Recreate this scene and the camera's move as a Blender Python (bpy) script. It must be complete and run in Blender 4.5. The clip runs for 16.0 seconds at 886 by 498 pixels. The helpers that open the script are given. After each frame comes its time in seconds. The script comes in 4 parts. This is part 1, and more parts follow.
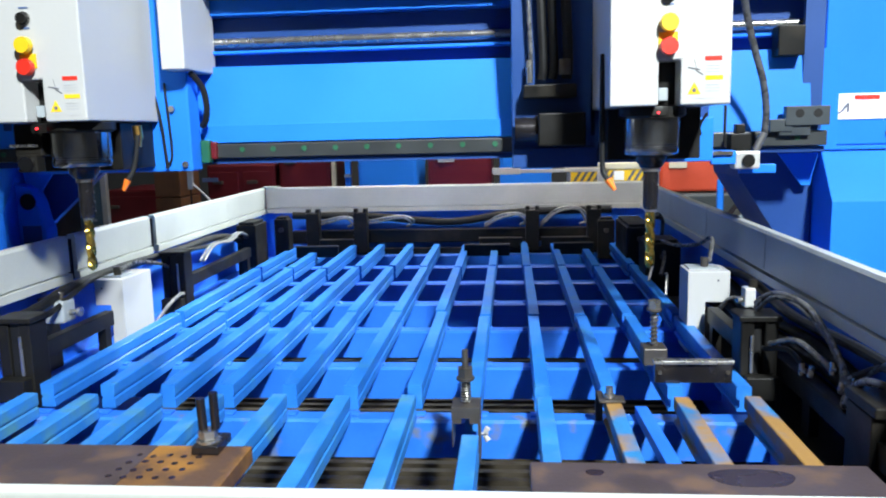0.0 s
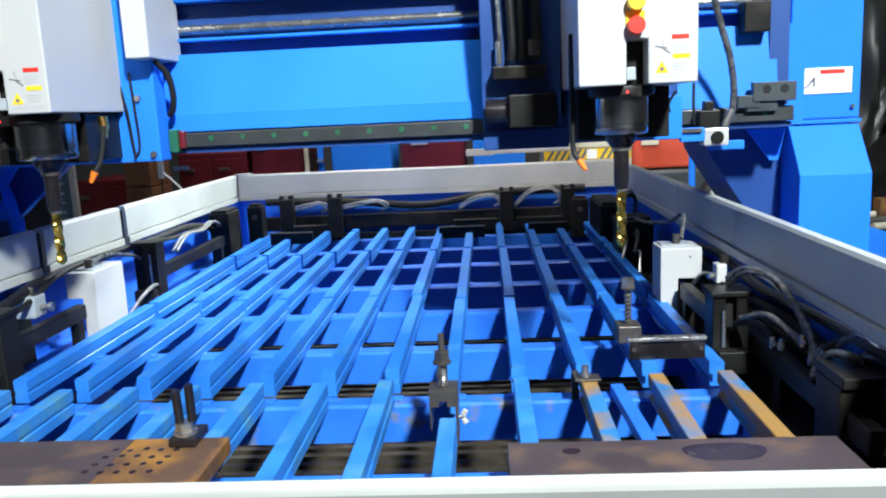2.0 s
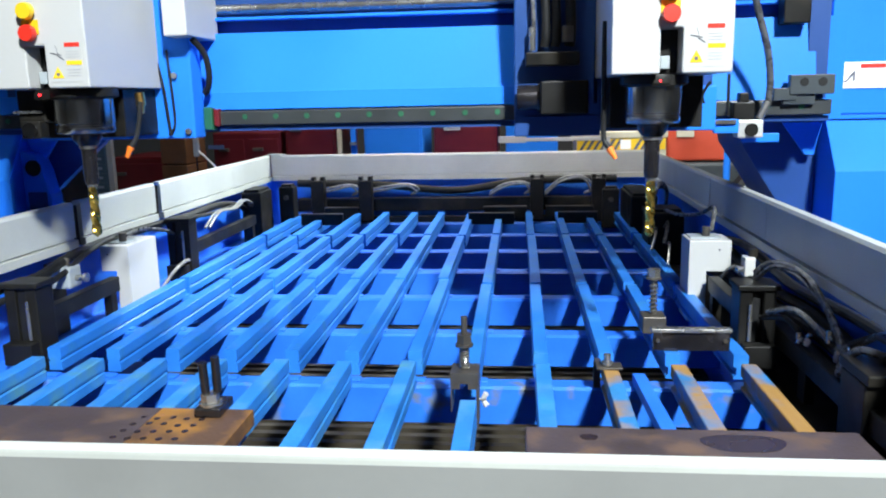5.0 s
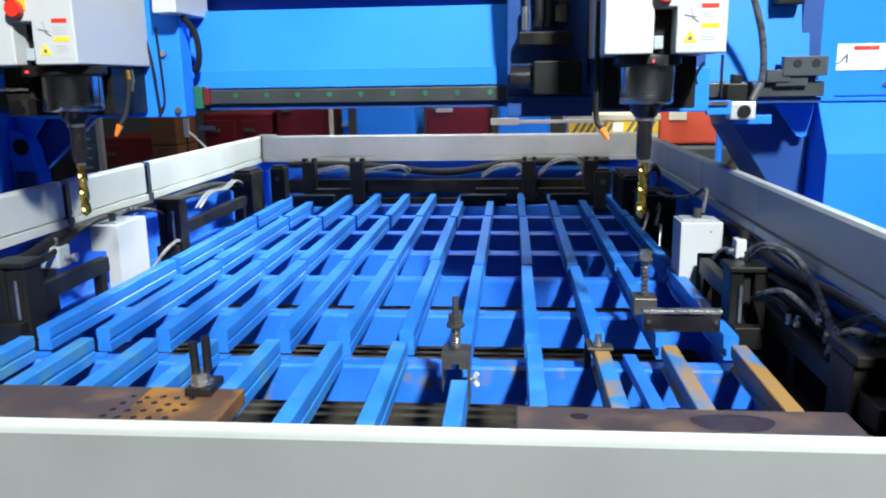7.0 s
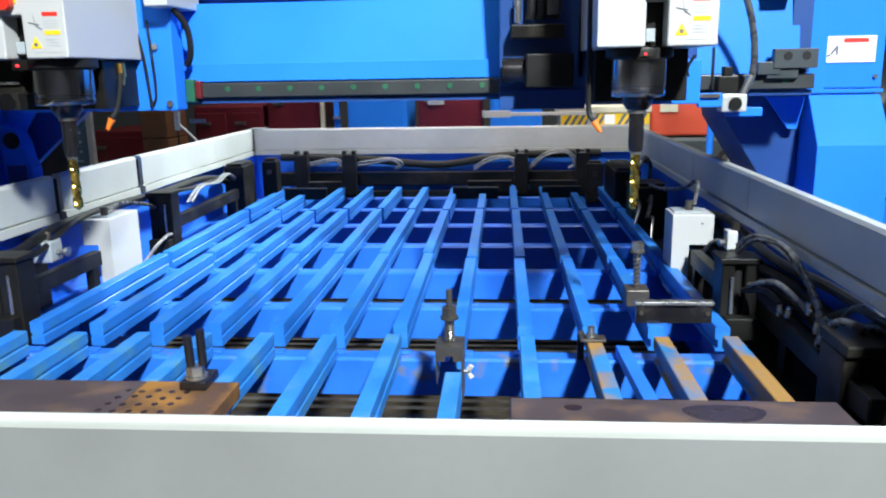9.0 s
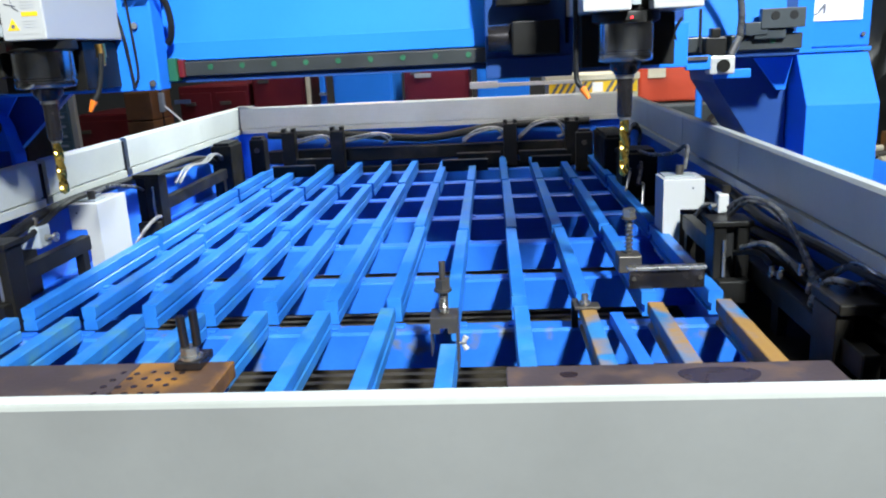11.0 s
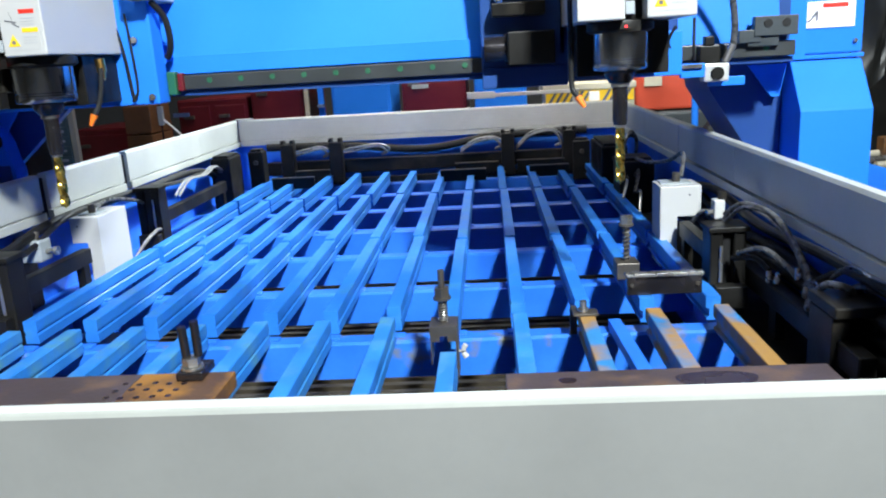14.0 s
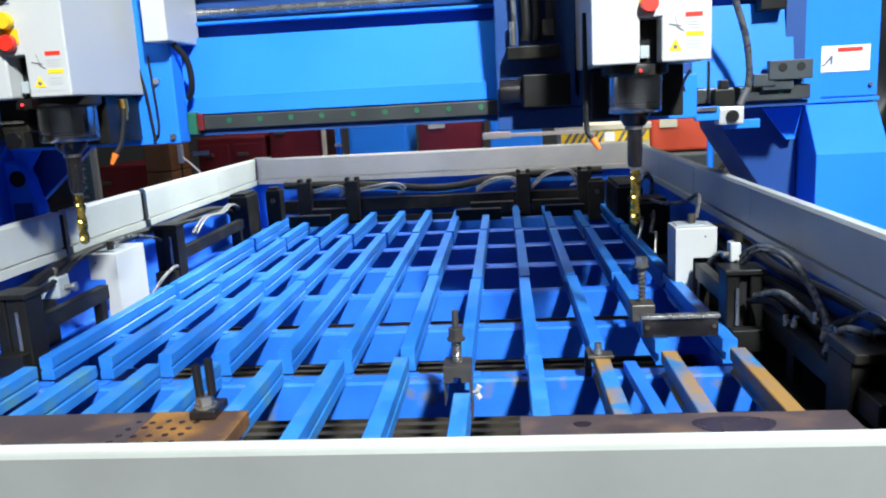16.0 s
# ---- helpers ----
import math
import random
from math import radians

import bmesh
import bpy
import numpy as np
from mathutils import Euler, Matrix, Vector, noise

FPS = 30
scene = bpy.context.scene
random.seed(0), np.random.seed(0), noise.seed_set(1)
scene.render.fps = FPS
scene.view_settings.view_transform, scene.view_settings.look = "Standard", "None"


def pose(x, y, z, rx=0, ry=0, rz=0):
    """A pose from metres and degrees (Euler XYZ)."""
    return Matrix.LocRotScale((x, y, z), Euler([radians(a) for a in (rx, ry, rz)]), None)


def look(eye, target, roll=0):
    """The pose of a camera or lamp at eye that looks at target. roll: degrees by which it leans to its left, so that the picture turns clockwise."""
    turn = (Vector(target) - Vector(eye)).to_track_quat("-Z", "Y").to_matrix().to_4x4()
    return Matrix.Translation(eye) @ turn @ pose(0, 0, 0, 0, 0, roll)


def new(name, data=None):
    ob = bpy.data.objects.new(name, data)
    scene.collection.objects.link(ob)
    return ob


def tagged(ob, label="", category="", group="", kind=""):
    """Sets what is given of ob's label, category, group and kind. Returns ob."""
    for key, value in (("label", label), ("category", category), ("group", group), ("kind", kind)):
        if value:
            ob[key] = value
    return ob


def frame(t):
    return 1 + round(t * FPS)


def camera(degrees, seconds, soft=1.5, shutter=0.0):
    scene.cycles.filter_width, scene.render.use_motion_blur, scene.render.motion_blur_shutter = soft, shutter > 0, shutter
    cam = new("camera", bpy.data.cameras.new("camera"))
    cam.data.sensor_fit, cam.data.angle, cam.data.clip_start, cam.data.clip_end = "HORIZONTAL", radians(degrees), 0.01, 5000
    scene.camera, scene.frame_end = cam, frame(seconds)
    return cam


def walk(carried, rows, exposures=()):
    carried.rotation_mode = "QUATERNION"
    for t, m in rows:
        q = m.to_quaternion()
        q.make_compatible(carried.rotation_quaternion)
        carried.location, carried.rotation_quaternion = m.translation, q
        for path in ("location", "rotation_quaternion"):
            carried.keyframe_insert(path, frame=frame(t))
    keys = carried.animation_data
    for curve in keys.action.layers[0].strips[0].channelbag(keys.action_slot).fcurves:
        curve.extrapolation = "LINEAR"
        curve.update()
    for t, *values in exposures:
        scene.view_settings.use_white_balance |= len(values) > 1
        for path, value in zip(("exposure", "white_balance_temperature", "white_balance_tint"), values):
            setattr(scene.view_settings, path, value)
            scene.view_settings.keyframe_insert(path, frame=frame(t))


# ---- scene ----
cam = camera(59.0, 16.0, soft=2.05)
PATH = [
    (0, (0.307, -0.563, 1.422), (0.133, 1.407, 1.122), -1.4),
    (0.5, (0.308, -0.563, 1.425), (0.171, 1.409, 1.121), -1.3),
    (1, (0.315, -0.56, 1.424), (0.187, 1.413, 1.123), -1.7),
    (1.5, (0.311, -0.563, 1.422), (0.188, 1.41, 1.121), -2.1),
    (2, (0.314, -0.562, 1.427), (0.198, 1.404, 1.079), -2.7),
    (2.5, (0.317, -0.56, 1.42), (0.219, 1.406, 1.069), -2.1),
    (3, (0.316, -0.572, 1.423), (0.177, 1.395, 1.09), -2.6),
    (3.5, (0.318, -0.574, 1.426), (0.151, 1.391, 1.095), -2.0),
    (4, (0.323, -0.574, 1.423), (0.137, 1.388, 1.084), -1.6),
    (6.5, (0.323, -0.569, 1.42), (0.14, 1.377, 0.998), -0.8),
    (7, (0.323, -0.569, 1.415), (0.15, 1.379, 0.994), -0.9),
    (7.5, (0.322, -0.574, 1.416), (0.15, 1.375, 0.999), -1.0),
    (8, (0.319, -0.575, 1.416), (0.149, 1.372, 0.992), -0.8),
    (8.5, (0.32, -0.573, 1.416), (0.145, 1.373, 0.991), -0.8),
    (9, (0.32, -0.574, 1.417), (0.168, 1.371, 0.977), -1.0),
    (11.5, (0.321, -0.568, 1.41), (0.182, 1.362, 0.902), -3.0),
    (12, (0.322, -0.571, 1.409), (0.175, 1.359, 0.905), -3.0),
    (12.5, (0.32, -0.571, 1.407), (0.202, 1.361, 0.907), -2.7),
    (13, (0.32, -0.58, 1.41), (0.208, 1.357, 0.922), -2.8),
    (13.5, (0.327, -0.576, 1.41), (0.214, 1.359, 0.918), -3.0),
    (14, (0.323, -0.581, 1.411), (0.192, 1.357, 0.932), -3.4),
    (14.5, (0.323, -0.583, 1.413), (0.196, 1.365, 0.974), -3.5),
    (15, (0.322, -0.581, 1.411), (0.18, 1.372, 1.005), -3.9),
    (15.5, (0.322, -0.581, 1.413), (0.176, 1.373, 1.012), -3.3),
    (16, (0.324, -0.583, 1.416), (0.159, 1.373, 1.034), -3.1),
]
walk(cam, [(t, look(eye, target, roll)) for t, eye, target, roll in PATH])

# ---- light ----
world = bpy.data.worlds.new("world")
scene.world = world
world.use_nodes = True
world.node_tree.nodes["Background"].inputs[0].default_value = (1.0, 0.98, 0.92, 1)
world.node_tree.nodes["Background"].inputs[1].default_value = 0.05


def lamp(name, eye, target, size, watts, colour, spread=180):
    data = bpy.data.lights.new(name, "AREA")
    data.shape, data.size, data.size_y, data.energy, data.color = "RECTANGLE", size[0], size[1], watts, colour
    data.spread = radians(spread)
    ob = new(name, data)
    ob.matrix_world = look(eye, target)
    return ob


# a high lamp in front, inferred from shadows, lights the bed; the others are added fills
lamp("unseen_lamp", (1.95, -3.0, 5.0), (0.0, 1.6, 0.9), (0.42, 0.42), 228, (0.9, 0.98, 1.0), 90)
# added fill for the machines behind
lamp("unseen_lamp", (0.9, 4.7, 5.2), (0.5, 6.0, 1.0), (0.9, 0.3), 85, (1.0, 0.97, 0.9), 80)
# added soft fill hung over the bed and its far end
lamp("unseen_lamp", (0.2, 2.6, 6.7), (0.2, 2.601, 0.0), (3.0, 1.0), 75, (0.97, 1.0, 0.96), 150)
# narrow cone added to brighten the far guard
lamp("unseen_lamp", (-1.2, -0.4, 6.7), (0.3, 3.7, 1.1), (0.6, 0.6), 27, (1.0, 0.95, 0.84), 40)
# narrow cone added to brighten the side guard and far slats
lamp("unseen_lamp", (0.9, 4.4, 3.6), (-0.95, 2.3, 1.0), (0.5, 0.3), 34, (0.88, 0.98, 1.0), 46)

# ---- materials ----


def material(name, colour, rough=0.5, metal=0.0, vary=0.12, scale=6.0, second=None, patch=(0.55, 0.7), patch_scale=9.0, bump=0.05, fine=120.0, coat=0.0):
    """Base colour with slow and fine variation, an optional second colour in patches, roughness wear and fine relief."""
    m = bpy.data.materials.new(name)
    m.use_nodes = True
    nt = m.node_tree
    n, l = nt.nodes, nt.links
    b = n["Principled BSDF"]
    b.inputs["Metallic"].default_value = metal
    b.inputs["Coat Weight"].default_value = coat
    b.inputs["Coat Roughness"].default_value = 0.15
    co = n.new("ShaderNodeTexCoord").outputs["Object"]
    geo = n.new("ShaderNodeNewGeometry").outputs["Position"]

    def noise_at(where, sc, detail=4):
        t = n.new("ShaderNodeTexNoise")
        t.inputs["Scale"].default_value, t.inputs["Detail"].default_value = sc, detail
        l.new(where, t.inputs["Vector"])
        return t.outputs["Fac"]

    def remap(v, lo, hi, a, c):
        r = n.new("ShaderNodeMapRange")
        for k, x in zip(("From Min", "From Max", "To Min", "To Max"), (lo, hi, a, c)):
            r.inputs[k].default_value = x
        l.new(v, r.inputs["Value"])
        return r.outputs["Result"]

    def mix(kind, fac, a, c):
        x = n.new("ShaderNodeMix")
        x.data_type, x.blend_type = "RGBA", kind
        if isinstance(fac, float):
            x.inputs[0].default_value = fac
        else:
            l.new(fac, x.inputs[0])
        for sock, v in ((x.inputs[6], a), (x.inputs[7], c)):
            if isinstance(v, tuple):
                sock.default_value = (*v, 1)
            else:
                l.new(v, sock)
        return x.outputs[2]

    slow, quick = noise_at(geo, scale), noise_at(geo, fine, 3)
    dark, light = tuple(c * (1 - vary) for c in colour), tuple(min(1, c * (1 + vary)) for c in colour)
    base = mix("MIX", remap(slow, 0.3, 0.7, 0, 1), dark, light)
    base = mix("MIX", remap(quick, 0.35, 0.75, 0, vary), base, tuple(c * 0.6 for c in colour))
    if second:
        spots = noise_at(geo, patch_scale, 6)
        base = mix("MIX", remap(spots, patch[0], patch[1], 0, 0.95), base, second)
    l.new(base, b.inputs["Base Color"])
    l.new(remap(slow, 0.3, 0.7, max(0.05, rough - 0.08), rough + 0.1), b.inputs["Roughness"])
    bp = n.new("ShaderNodeBump")
    bp.inputs["Strength"].default_value, bp.inputs["Distance"].default_value = bump, 0.002
    l.new(quick, bp.inputs["Height"])
    l.new(bp.outputs["Normal"], b.inputs["Normal"])
    return m


def glowing(name, colour, strength):
    m = material(name, colour, 0.4)
    b = m.node_tree.nodes["Principled BSDF"]
    b.inputs["Emission Color"].default_value, b.inputs["Emission Strength"].default_value = (*colour, 1), strength
    return m


BLUE = material("blue_machine_paint", (0.02, 0.2, 0.8), 0.46, vary=0.06, scale=3, bump=0.03)
BLUE_BED = material("blue_bed_paint", (0.022, 0.165, 0.74), 0.4, vary=0.12, scale=7, second=(0.03, 0.16, 0.42), patch=(0.6, 0.85), bump=0.08)
BLUE_SLAT = material("worn_blue_slat_paint", (0.022, 0.185, 0.64), 0.42, vary=0.16, scale=9, second=(0.06, 0.26, 0.38), patch=(0.54, 0.85), patch_scale=15, bump=0.12)
RUSTY = material("rusty_blue_slat_paint", (0.025, 0.18, 0.42), 0.5, vary=0.2, scale=9, second=(0.34, 0.18, 0.03), patch=(0.43, 0.55), patch_scale=6.5, bump=0.2)
SLAT_TEAL = material("scuffed_teal_slat_paint", (0.026, 0.2, 0.6), 0.42, vary=0.18, scale=11, second=(0.09, 0.27, 0.33), patch=(0.5, 0.74), patch_scale=13, bump=0.15)
BAR_WORN = material("grimy_blue_bar_paint", (0.024, 0.17, 0.7), 0.4, vary=0.14, scale=9, second=(0.17, 0.17, 0.11), patch=(0.56, 0.72), patch_scale=16, bump=0.15)
# machine blue darkened to carry the shade on recessed and underside parts
SHADED_BLUE = material("shaded_blue_paint", (0.016, 0.06, 0.22), 0.45, vary=0.1, scale=4, bump=0.03)
WHITE = material("white_machine_paint", (0.49, 0.49, 0.48), 0.42, vary=0.04, scale=3, bump=0.02)
GUARD = material("white_guard_paint", (0.48, 0.495, 0.46), 0.42, vary=0.1, scale=4.5, second=(0.37, 0.37, 0.33), patch=(0.6, 0.85), patch_scale=4, bump=0.012)
# front panel's white, darkened so its face looks less lit than the lip
PANEL = material("dimmed_white_panel_paint", (0.245, 0.248, 0.24), 0.42, vary=0.07, scale=4.5, second=(0.205, 0.205, 0.197), patch=(0.55, 0.85), patch_scale=3, bump=0.015)
BLACK = material("black_oxide_steel", (0.01, 0.0095, 0.0088), 0.42, vary=0.3, scale=10, second=(0.03, 0.026, 0.02), patch=(0.52, 0.75), bump=0.12)
RUBBER = material("black_rubber", (0.012, 0.012, 0.0125), 0.5, vary=0.2, scale=20, bump=0.06)
HOSE = material("grey_braided_hose", (0.13, 0.13, 0.132), 0.28, metal=0.4, vary=0.3, scale=60, bump=0.4, fine=300)
HOSE_PALE = material("pale_braided_hose", (0.32, 0.32, 0.31), 0.35, metal=0.4, vary=0.3, scale=60, bump=0.4, fine=300)
STEEL = material("bright_steel", (0.42, 0.41, 0.39), 0.26, metal=0.85, vary=0.15, scale=20, bump=0.05)
DULL = material("dull_steel", (0.13, 0.115, 0.1), 0.45, metal=0.7, vary=0.25, scale=20, bump=0.15)
CASE = material("dark_spindle_case", (0.36, 0.36, 0.37), 0.17, metal=1.0, vary=0.15, scale=12, bump=0.0, coat=0.5)
HOLDER = material("tool_holder_steel", (0.06, 0.055, 0.06), 0.22, metal=0.8, vary=0.2, scale=20)
GOLD = material("gold_drill_coating", (0.78, 0.5, 0.1), 0.22, metal=1.0, vary=0.2, scale=40)
RAIL = material("grey_rail_cover", (0.045, 0.05, 0.052), 0.4, metal=0.3, vary=0.15, scale=8)
GREEN = material("green_caps", (0.02, 0.12, 0.06), 0.4)
BRACKET = material("dark_grey_bracket_paint", (0.035, 0.044, 0.05), 0.45, vary=0.2, scale=14, bump=0.1)
ALLOY = material("cast_alloy", (0.55, 0.55, 0.53), 0.4, metal=0.3, vary=0.12, scale=25, bump=0.1)
PLATE = material("brown_mill_scale", (0.06, 0.042, 0.043), 0.5, vary=0.22, scale=7, second=(0.12, 0.07, 0.045), patch=(0.52, 0.7), patch_scale=14, bump=0.2)
RUST = material("orange_rusty_steel", (0.085, 0.042, 0.022), 0.6, vary=0.3, scale=8, second=(0.27, 0.12, 0.018), patch=(0.42, 0.6), patch_scale=10, bump=0.25)
OIL_AND_HOLES = material("oil_and_hole_shade", (0.03, 0.02, 0.022), 0.25, vary=0.2, scale=12)
YELLOW = material("yellow_plastic", (0.85, 0.55, 0.02), 0.35)
RED = material("red_plastic", (0.75, 0.035, 0.02), 0.35)
ORANGE = material("orange_plastic", (0.9, 0.2, 0.02), 0.4)
BRASS = material("brass", (0.7, 0.4, 0.12), 0.3, metal=1.0)
PAPER = material("white_label", (0.85, 0.85, 0.84), 0.5, vary=0.02)
PALE = material("pale_print", (0.41, 0.42, 0.44), 0.6)
INK = material("label_ink", (0.12, 0.12, 0.14), 0.6)
LABEL_GREY = material("blue_grey_plate", (0.1, 0.16, 0.32), 0.5)
MAROON = material("dark_red_machine_paint", (0.13, 0.008, 0.013), 0.4, vary=0.2, scale=5)
VERMILION = material("orange_red_paint", (0.55, 0.07, 0.03), 0.4, vary=0.12, scale=5)
WOOD = material("crate_wood", (0.16, 0.07, 0.028), 0.6, vary=0.3, scale=8)
BEIGE = material("beige_paint", (0.5, 0.47, 0.36), 0.5)
GREY = material("grey_cabinet_paint", (0.36, 0.4, 0.42), 0.5, vary=0.1, scale=3, second=(0.2, 0.22, 0.23), patch=(0.6, 0.8))
TARP = material("black_sheet", (0.022, 0.023, 0.022), 0.4, vary=0.35, scale=5, bump=0.3, fine=30)
CONCRETE = material("workshop_concrete", (0.12, 0.115, 0.11), 0.6, vary=0.25, scale=2, second=(0.06, 0.06, 0.06), patch=(0.5, 0.75), patch_scale=2, bump=0.2)
# far wall coloured near black to stand for the unlit depth of the hall
SHADE_WALL = material("wall_darkened_as_shade", (0.03, 0.03, 0.031), 0.8, vary=0.3, scale=1.2)
# walls and ceiling out of view are made pale to reflect fill light
BOUNCE_WALL = material("bounce_wall_paint", (0.5, 0.5, 0.47), 0.8, vary=0.15, scale=1.2, second=(0.4, 0.4, 0.37), patch=(0.55, 0.8), patch_scale=0.8)
CHIP = material("chip_tray_steel", (0.06, 0.05, 0.036), 0.55, metal=0.3, vary=0.3, scale=20, bump=0.3)
TEAL = material("teal_shelf_paint", (0.08, 0.13, 0.14), 0.5)
for m, gloss in ((BLACK, 0.22), (RUBBER, 0.3), (SHADED_BLUE, 0.35), (CHIP, 0.3), (BLUE, 0.14)):
    m.node_tree.nodes["Principled BSDF"].inputs["Specular IOR Level"].default_value = gloss
LED = glowing("red_indicator", (1.0, 0.03, 0.04), 3.0)

# ---- mesh helpers ----


def add_box(bm, lo, hi, bevel=0.0):
    got = bmesh.ops.create_cube(bm, size=1)["verts"]
    for v in got:
        v.co = Vector([l + (h - l) * (c + 0.5) for l, h, c in zip(lo, hi, v.co)])
    if bevel:
        edges = list({e for v in got for e in v.link_edges})
        bmesh.ops.bevel(bm, geom=edges, offset=bevel, segments=2, profile=0.5, affect="EDGES")
    return bm


def boxes(*items, bevel=0.0):
    bm = bmesh.new()
    for lo, hi in items:
        add_box(bm, lo, hi, bevel)
    return bm


def add_rod(bm, a, b, r, r2=None, seg=20):
    a, b = Vector(a), Vector(b)
    turn = (b - a).to_track_quat("Z", "Y").to_matrix().to_4x4()
    bmesh.ops.create_cone(bm, cap_ends=True, segments=seg, radius1=r, radius2=r if r2 is None else r2, depth=(b - a).length,
                          matrix=Matrix.Translation((a + b) / 2) @ turn)
    return bm


def rods(*items, seg=20):
    bm = bmesh.new()
    for it in items:
        add_rod(bm, *it, seg=seg)
    return bm


def prism(outline, axis, lo, hi, bevel=0.0):
    """A flat outline of two coordinates, pulled along an axis from lo to hi."""
    bm = bmesh.new()
    order = {"x": (1, 2, 0), "y": (0, 2, 1), "z": (0, 1, 2)}[axis]

    def at(p, d):
        v = [0, 0, 0]
        v[order[0]], v[order[1]], v[order[2]] = p[0], p[1], d
        return v

    low = [bm.verts.new(at(p, lo)) for p in outline]
    high = [bm.verts.new(at(p, hi)) for p in outline]
    bm.faces.new(low), bm.faces.new(high[::-1])
    for i in range(len(outline)):
        j = (i + 1) % len(outline)
        bm.faces.new((low[j], low[i], high[i], high[j]))
    bmesh.ops.recalc_face_normals(bm, faces=bm.faces)
    if bevel:
        bmesh.ops.bevel(bm, geom=list(bm.edges), offset=bevel, segments=2, profile=0.5, affect="EDGES")
    return bm


def tube(points, r, seg=10, steps=6):
    """A round hose along a smooth line through points."""
    p = [Vector(q) for q in points]
    p = [2 * p[0] - p[1], *p, 2 * p[-1] - p[-2]]
    line = []
    for i in range(1, len(p) - 2):
        for k in range(steps):
            u = k / steps
            a, b, c, d = p[i - 1 : i + 3]
            line.append(0.5 * (2 * b + (c - a) * u + (2 * a - 5 * b + 4 * c - d) * u * u + (3 * b - a - 3 * c + d) * u ** 3))
    line.append(p[-2])
    bm = bmesh.new()
    rings, side = [], None
    for i, q in enumerate(line):
        way = (line[min(i + 1, len(line) - 1)] - line[max(i - 1, 0)]).normalized()
        if side is None:
            side = way.orthogonal().normalized()
        side = (side - way * side.dot(way)).normalized()
        up = way.cross(side)
        rings.append([bm.verts.new(q + r * (math.cos(2 * math.pi * s / seg) * side + math.sin(2 * math.pi * s / seg) * up)) for s in range(seg)])
    for a, b in zip(rings, rings[1:]):
        for s in range(seg):
            bm.faces.new((a[s], a[(s + 1) % seg], b[(s + 1) % seg], b[s]))
    bm.faces.new(rings[0][::-1]), bm.faces.new(rings[-1])
    return bm


def spring(x, y, z0, z1, r, wire, turns):
    pts = []
    for i in range(turns * 8 + 1):
        a = i * math.pi / 4
        pts.append((x + r * math.cos(a), y + r * math.sin(a), z0 + (z1 - z0) * i / (turns * 8)))
    return tube(pts, wire, seg=6, steps=2)


def lathe(x, y, profile, seg=40):
    """Rings of (radius, height) about an upright axis."""
    bm = bmesh.new()
    rings = [[bm.verts.new((x + r * math.cos(2 * math.pi * s / seg), y + r * math.sin(2 * math.pi * s / seg), z)) for s in range(seg)] for r, z in profile]
    for a, b in zip(rings, rings[1:]):
        for s in range(seg):
            bm.faces.new((a[s], a[(s + 1) % seg], b[(s + 1) % seg], b[s]))
    bm.faces.new(rings[0]), bm.faces.new(rings[-1])
    bmesh.ops.recalc_face_normals(bm, faces=bm.faces)
    return bm


def base_of(ob):
    v = Vector((0, 0, 0))
    while ob:
        v += ob.location
        ob = ob.parent
    return v


def mesh_of(name, bm, mat, origin, smooth=False):
    bmesh.ops.translate(bm, verts=bm.verts, vec=-Vector(origin))
    me = bpy.data.meshes.new(name)
    bm.to_mesh(me)
    bm.free()
    me.materials.append(mat)
    if smooth:
        for f in me.polygons:
            f.use_smooth = True
        me.set_sharp_from_angle(angle=radians(35))
    return me


def part(name, bm, mat, parent, label="", smooth=False):
    ob = new(name, mesh_of(name, bm, mat, base_of(parent), smooth))
    ob.parent = parent
    return tagged(ob, label)


def piece(name, me, parent, place):
    ob = new(name, me)
    ob.parent = parent
    ob.location = Vector(place) - base_of(parent)
    return ob


def thing(name, place, label, category, group="", kind=""):
    ob = new(name)
    ob.location = place
    ob.empty_display_size = 0.05
    return tagged(ob, label, category, group, kind)


def lone(name, bm, mat, label, category, group="", kind="", smooth=False):
    """A thing that is one mesh."""
    lo = [min(v.co[i] for v in bm.verts) for i in range(3)]
    hi = [max(v.co[i] for v in bm.verts) for i in range(3)]
    origin = ((lo[0] + hi[0]) / 2, (lo[1] + hi[1]) / 2, lo[2])
    ob = new(name, mesh_of(name, bm, mat, origin, smooth))
    ob.location = origin
    return tagged(ob, label, category, group, kind)


# ---- the hall ----
lone("floor", boxes(((-6, -5, -0.1), (6, 9, 0))), CONCRETE, "stained grey concrete workshop floor", "floor", kind="structure")
lone("ceiling", boxes(((-6, -5, 7.0), (6, 9, 7.1))), BOUNCE_WALL, "unseen ceiling painted pale to bounce light", "ceiling", kind="structure")
lone("wall_north", boxes(((-6, 9, 0), (6, 9.15, 7.0))), SHADE_WALL, "wall behind the machines, painted dark for shade", "wall", kind="structure")
lone("wall_south", boxes(((-6, -5.15, 0), (6, -5, 7.0))), BOUNCE_WALL, "unseen wall painted pale to bounce light", "wall", kind="structure")
lone("wall_east", boxes(((6, -5, 0), (6.15, 9, 7.0))), BOUNCE_WALL, "unseen wall painted pale to bounce light", "wall", kind="structure")
lone("wall_west", boxes(((-6.15, -5, 0), (-6, 9, 7.0))), BOUNCE_WALL, "unseen wall painted pale to bounce light", "wall", kind="structure")

# ---- the machine bed ----
SLAT_X = [-0.755 + 0.1405 * i for i in range(12)]
bed = thing("machine_bed", (0, 1.7, 0), "bright blue welded machine bed with slat rails over open cross bars", "machine bed")
part("side_wall", boxes(((-1.04, 0.02, 0), (-0.985, 3.45, 1.02)), bevel=0.004), BLUE_BED, bed)
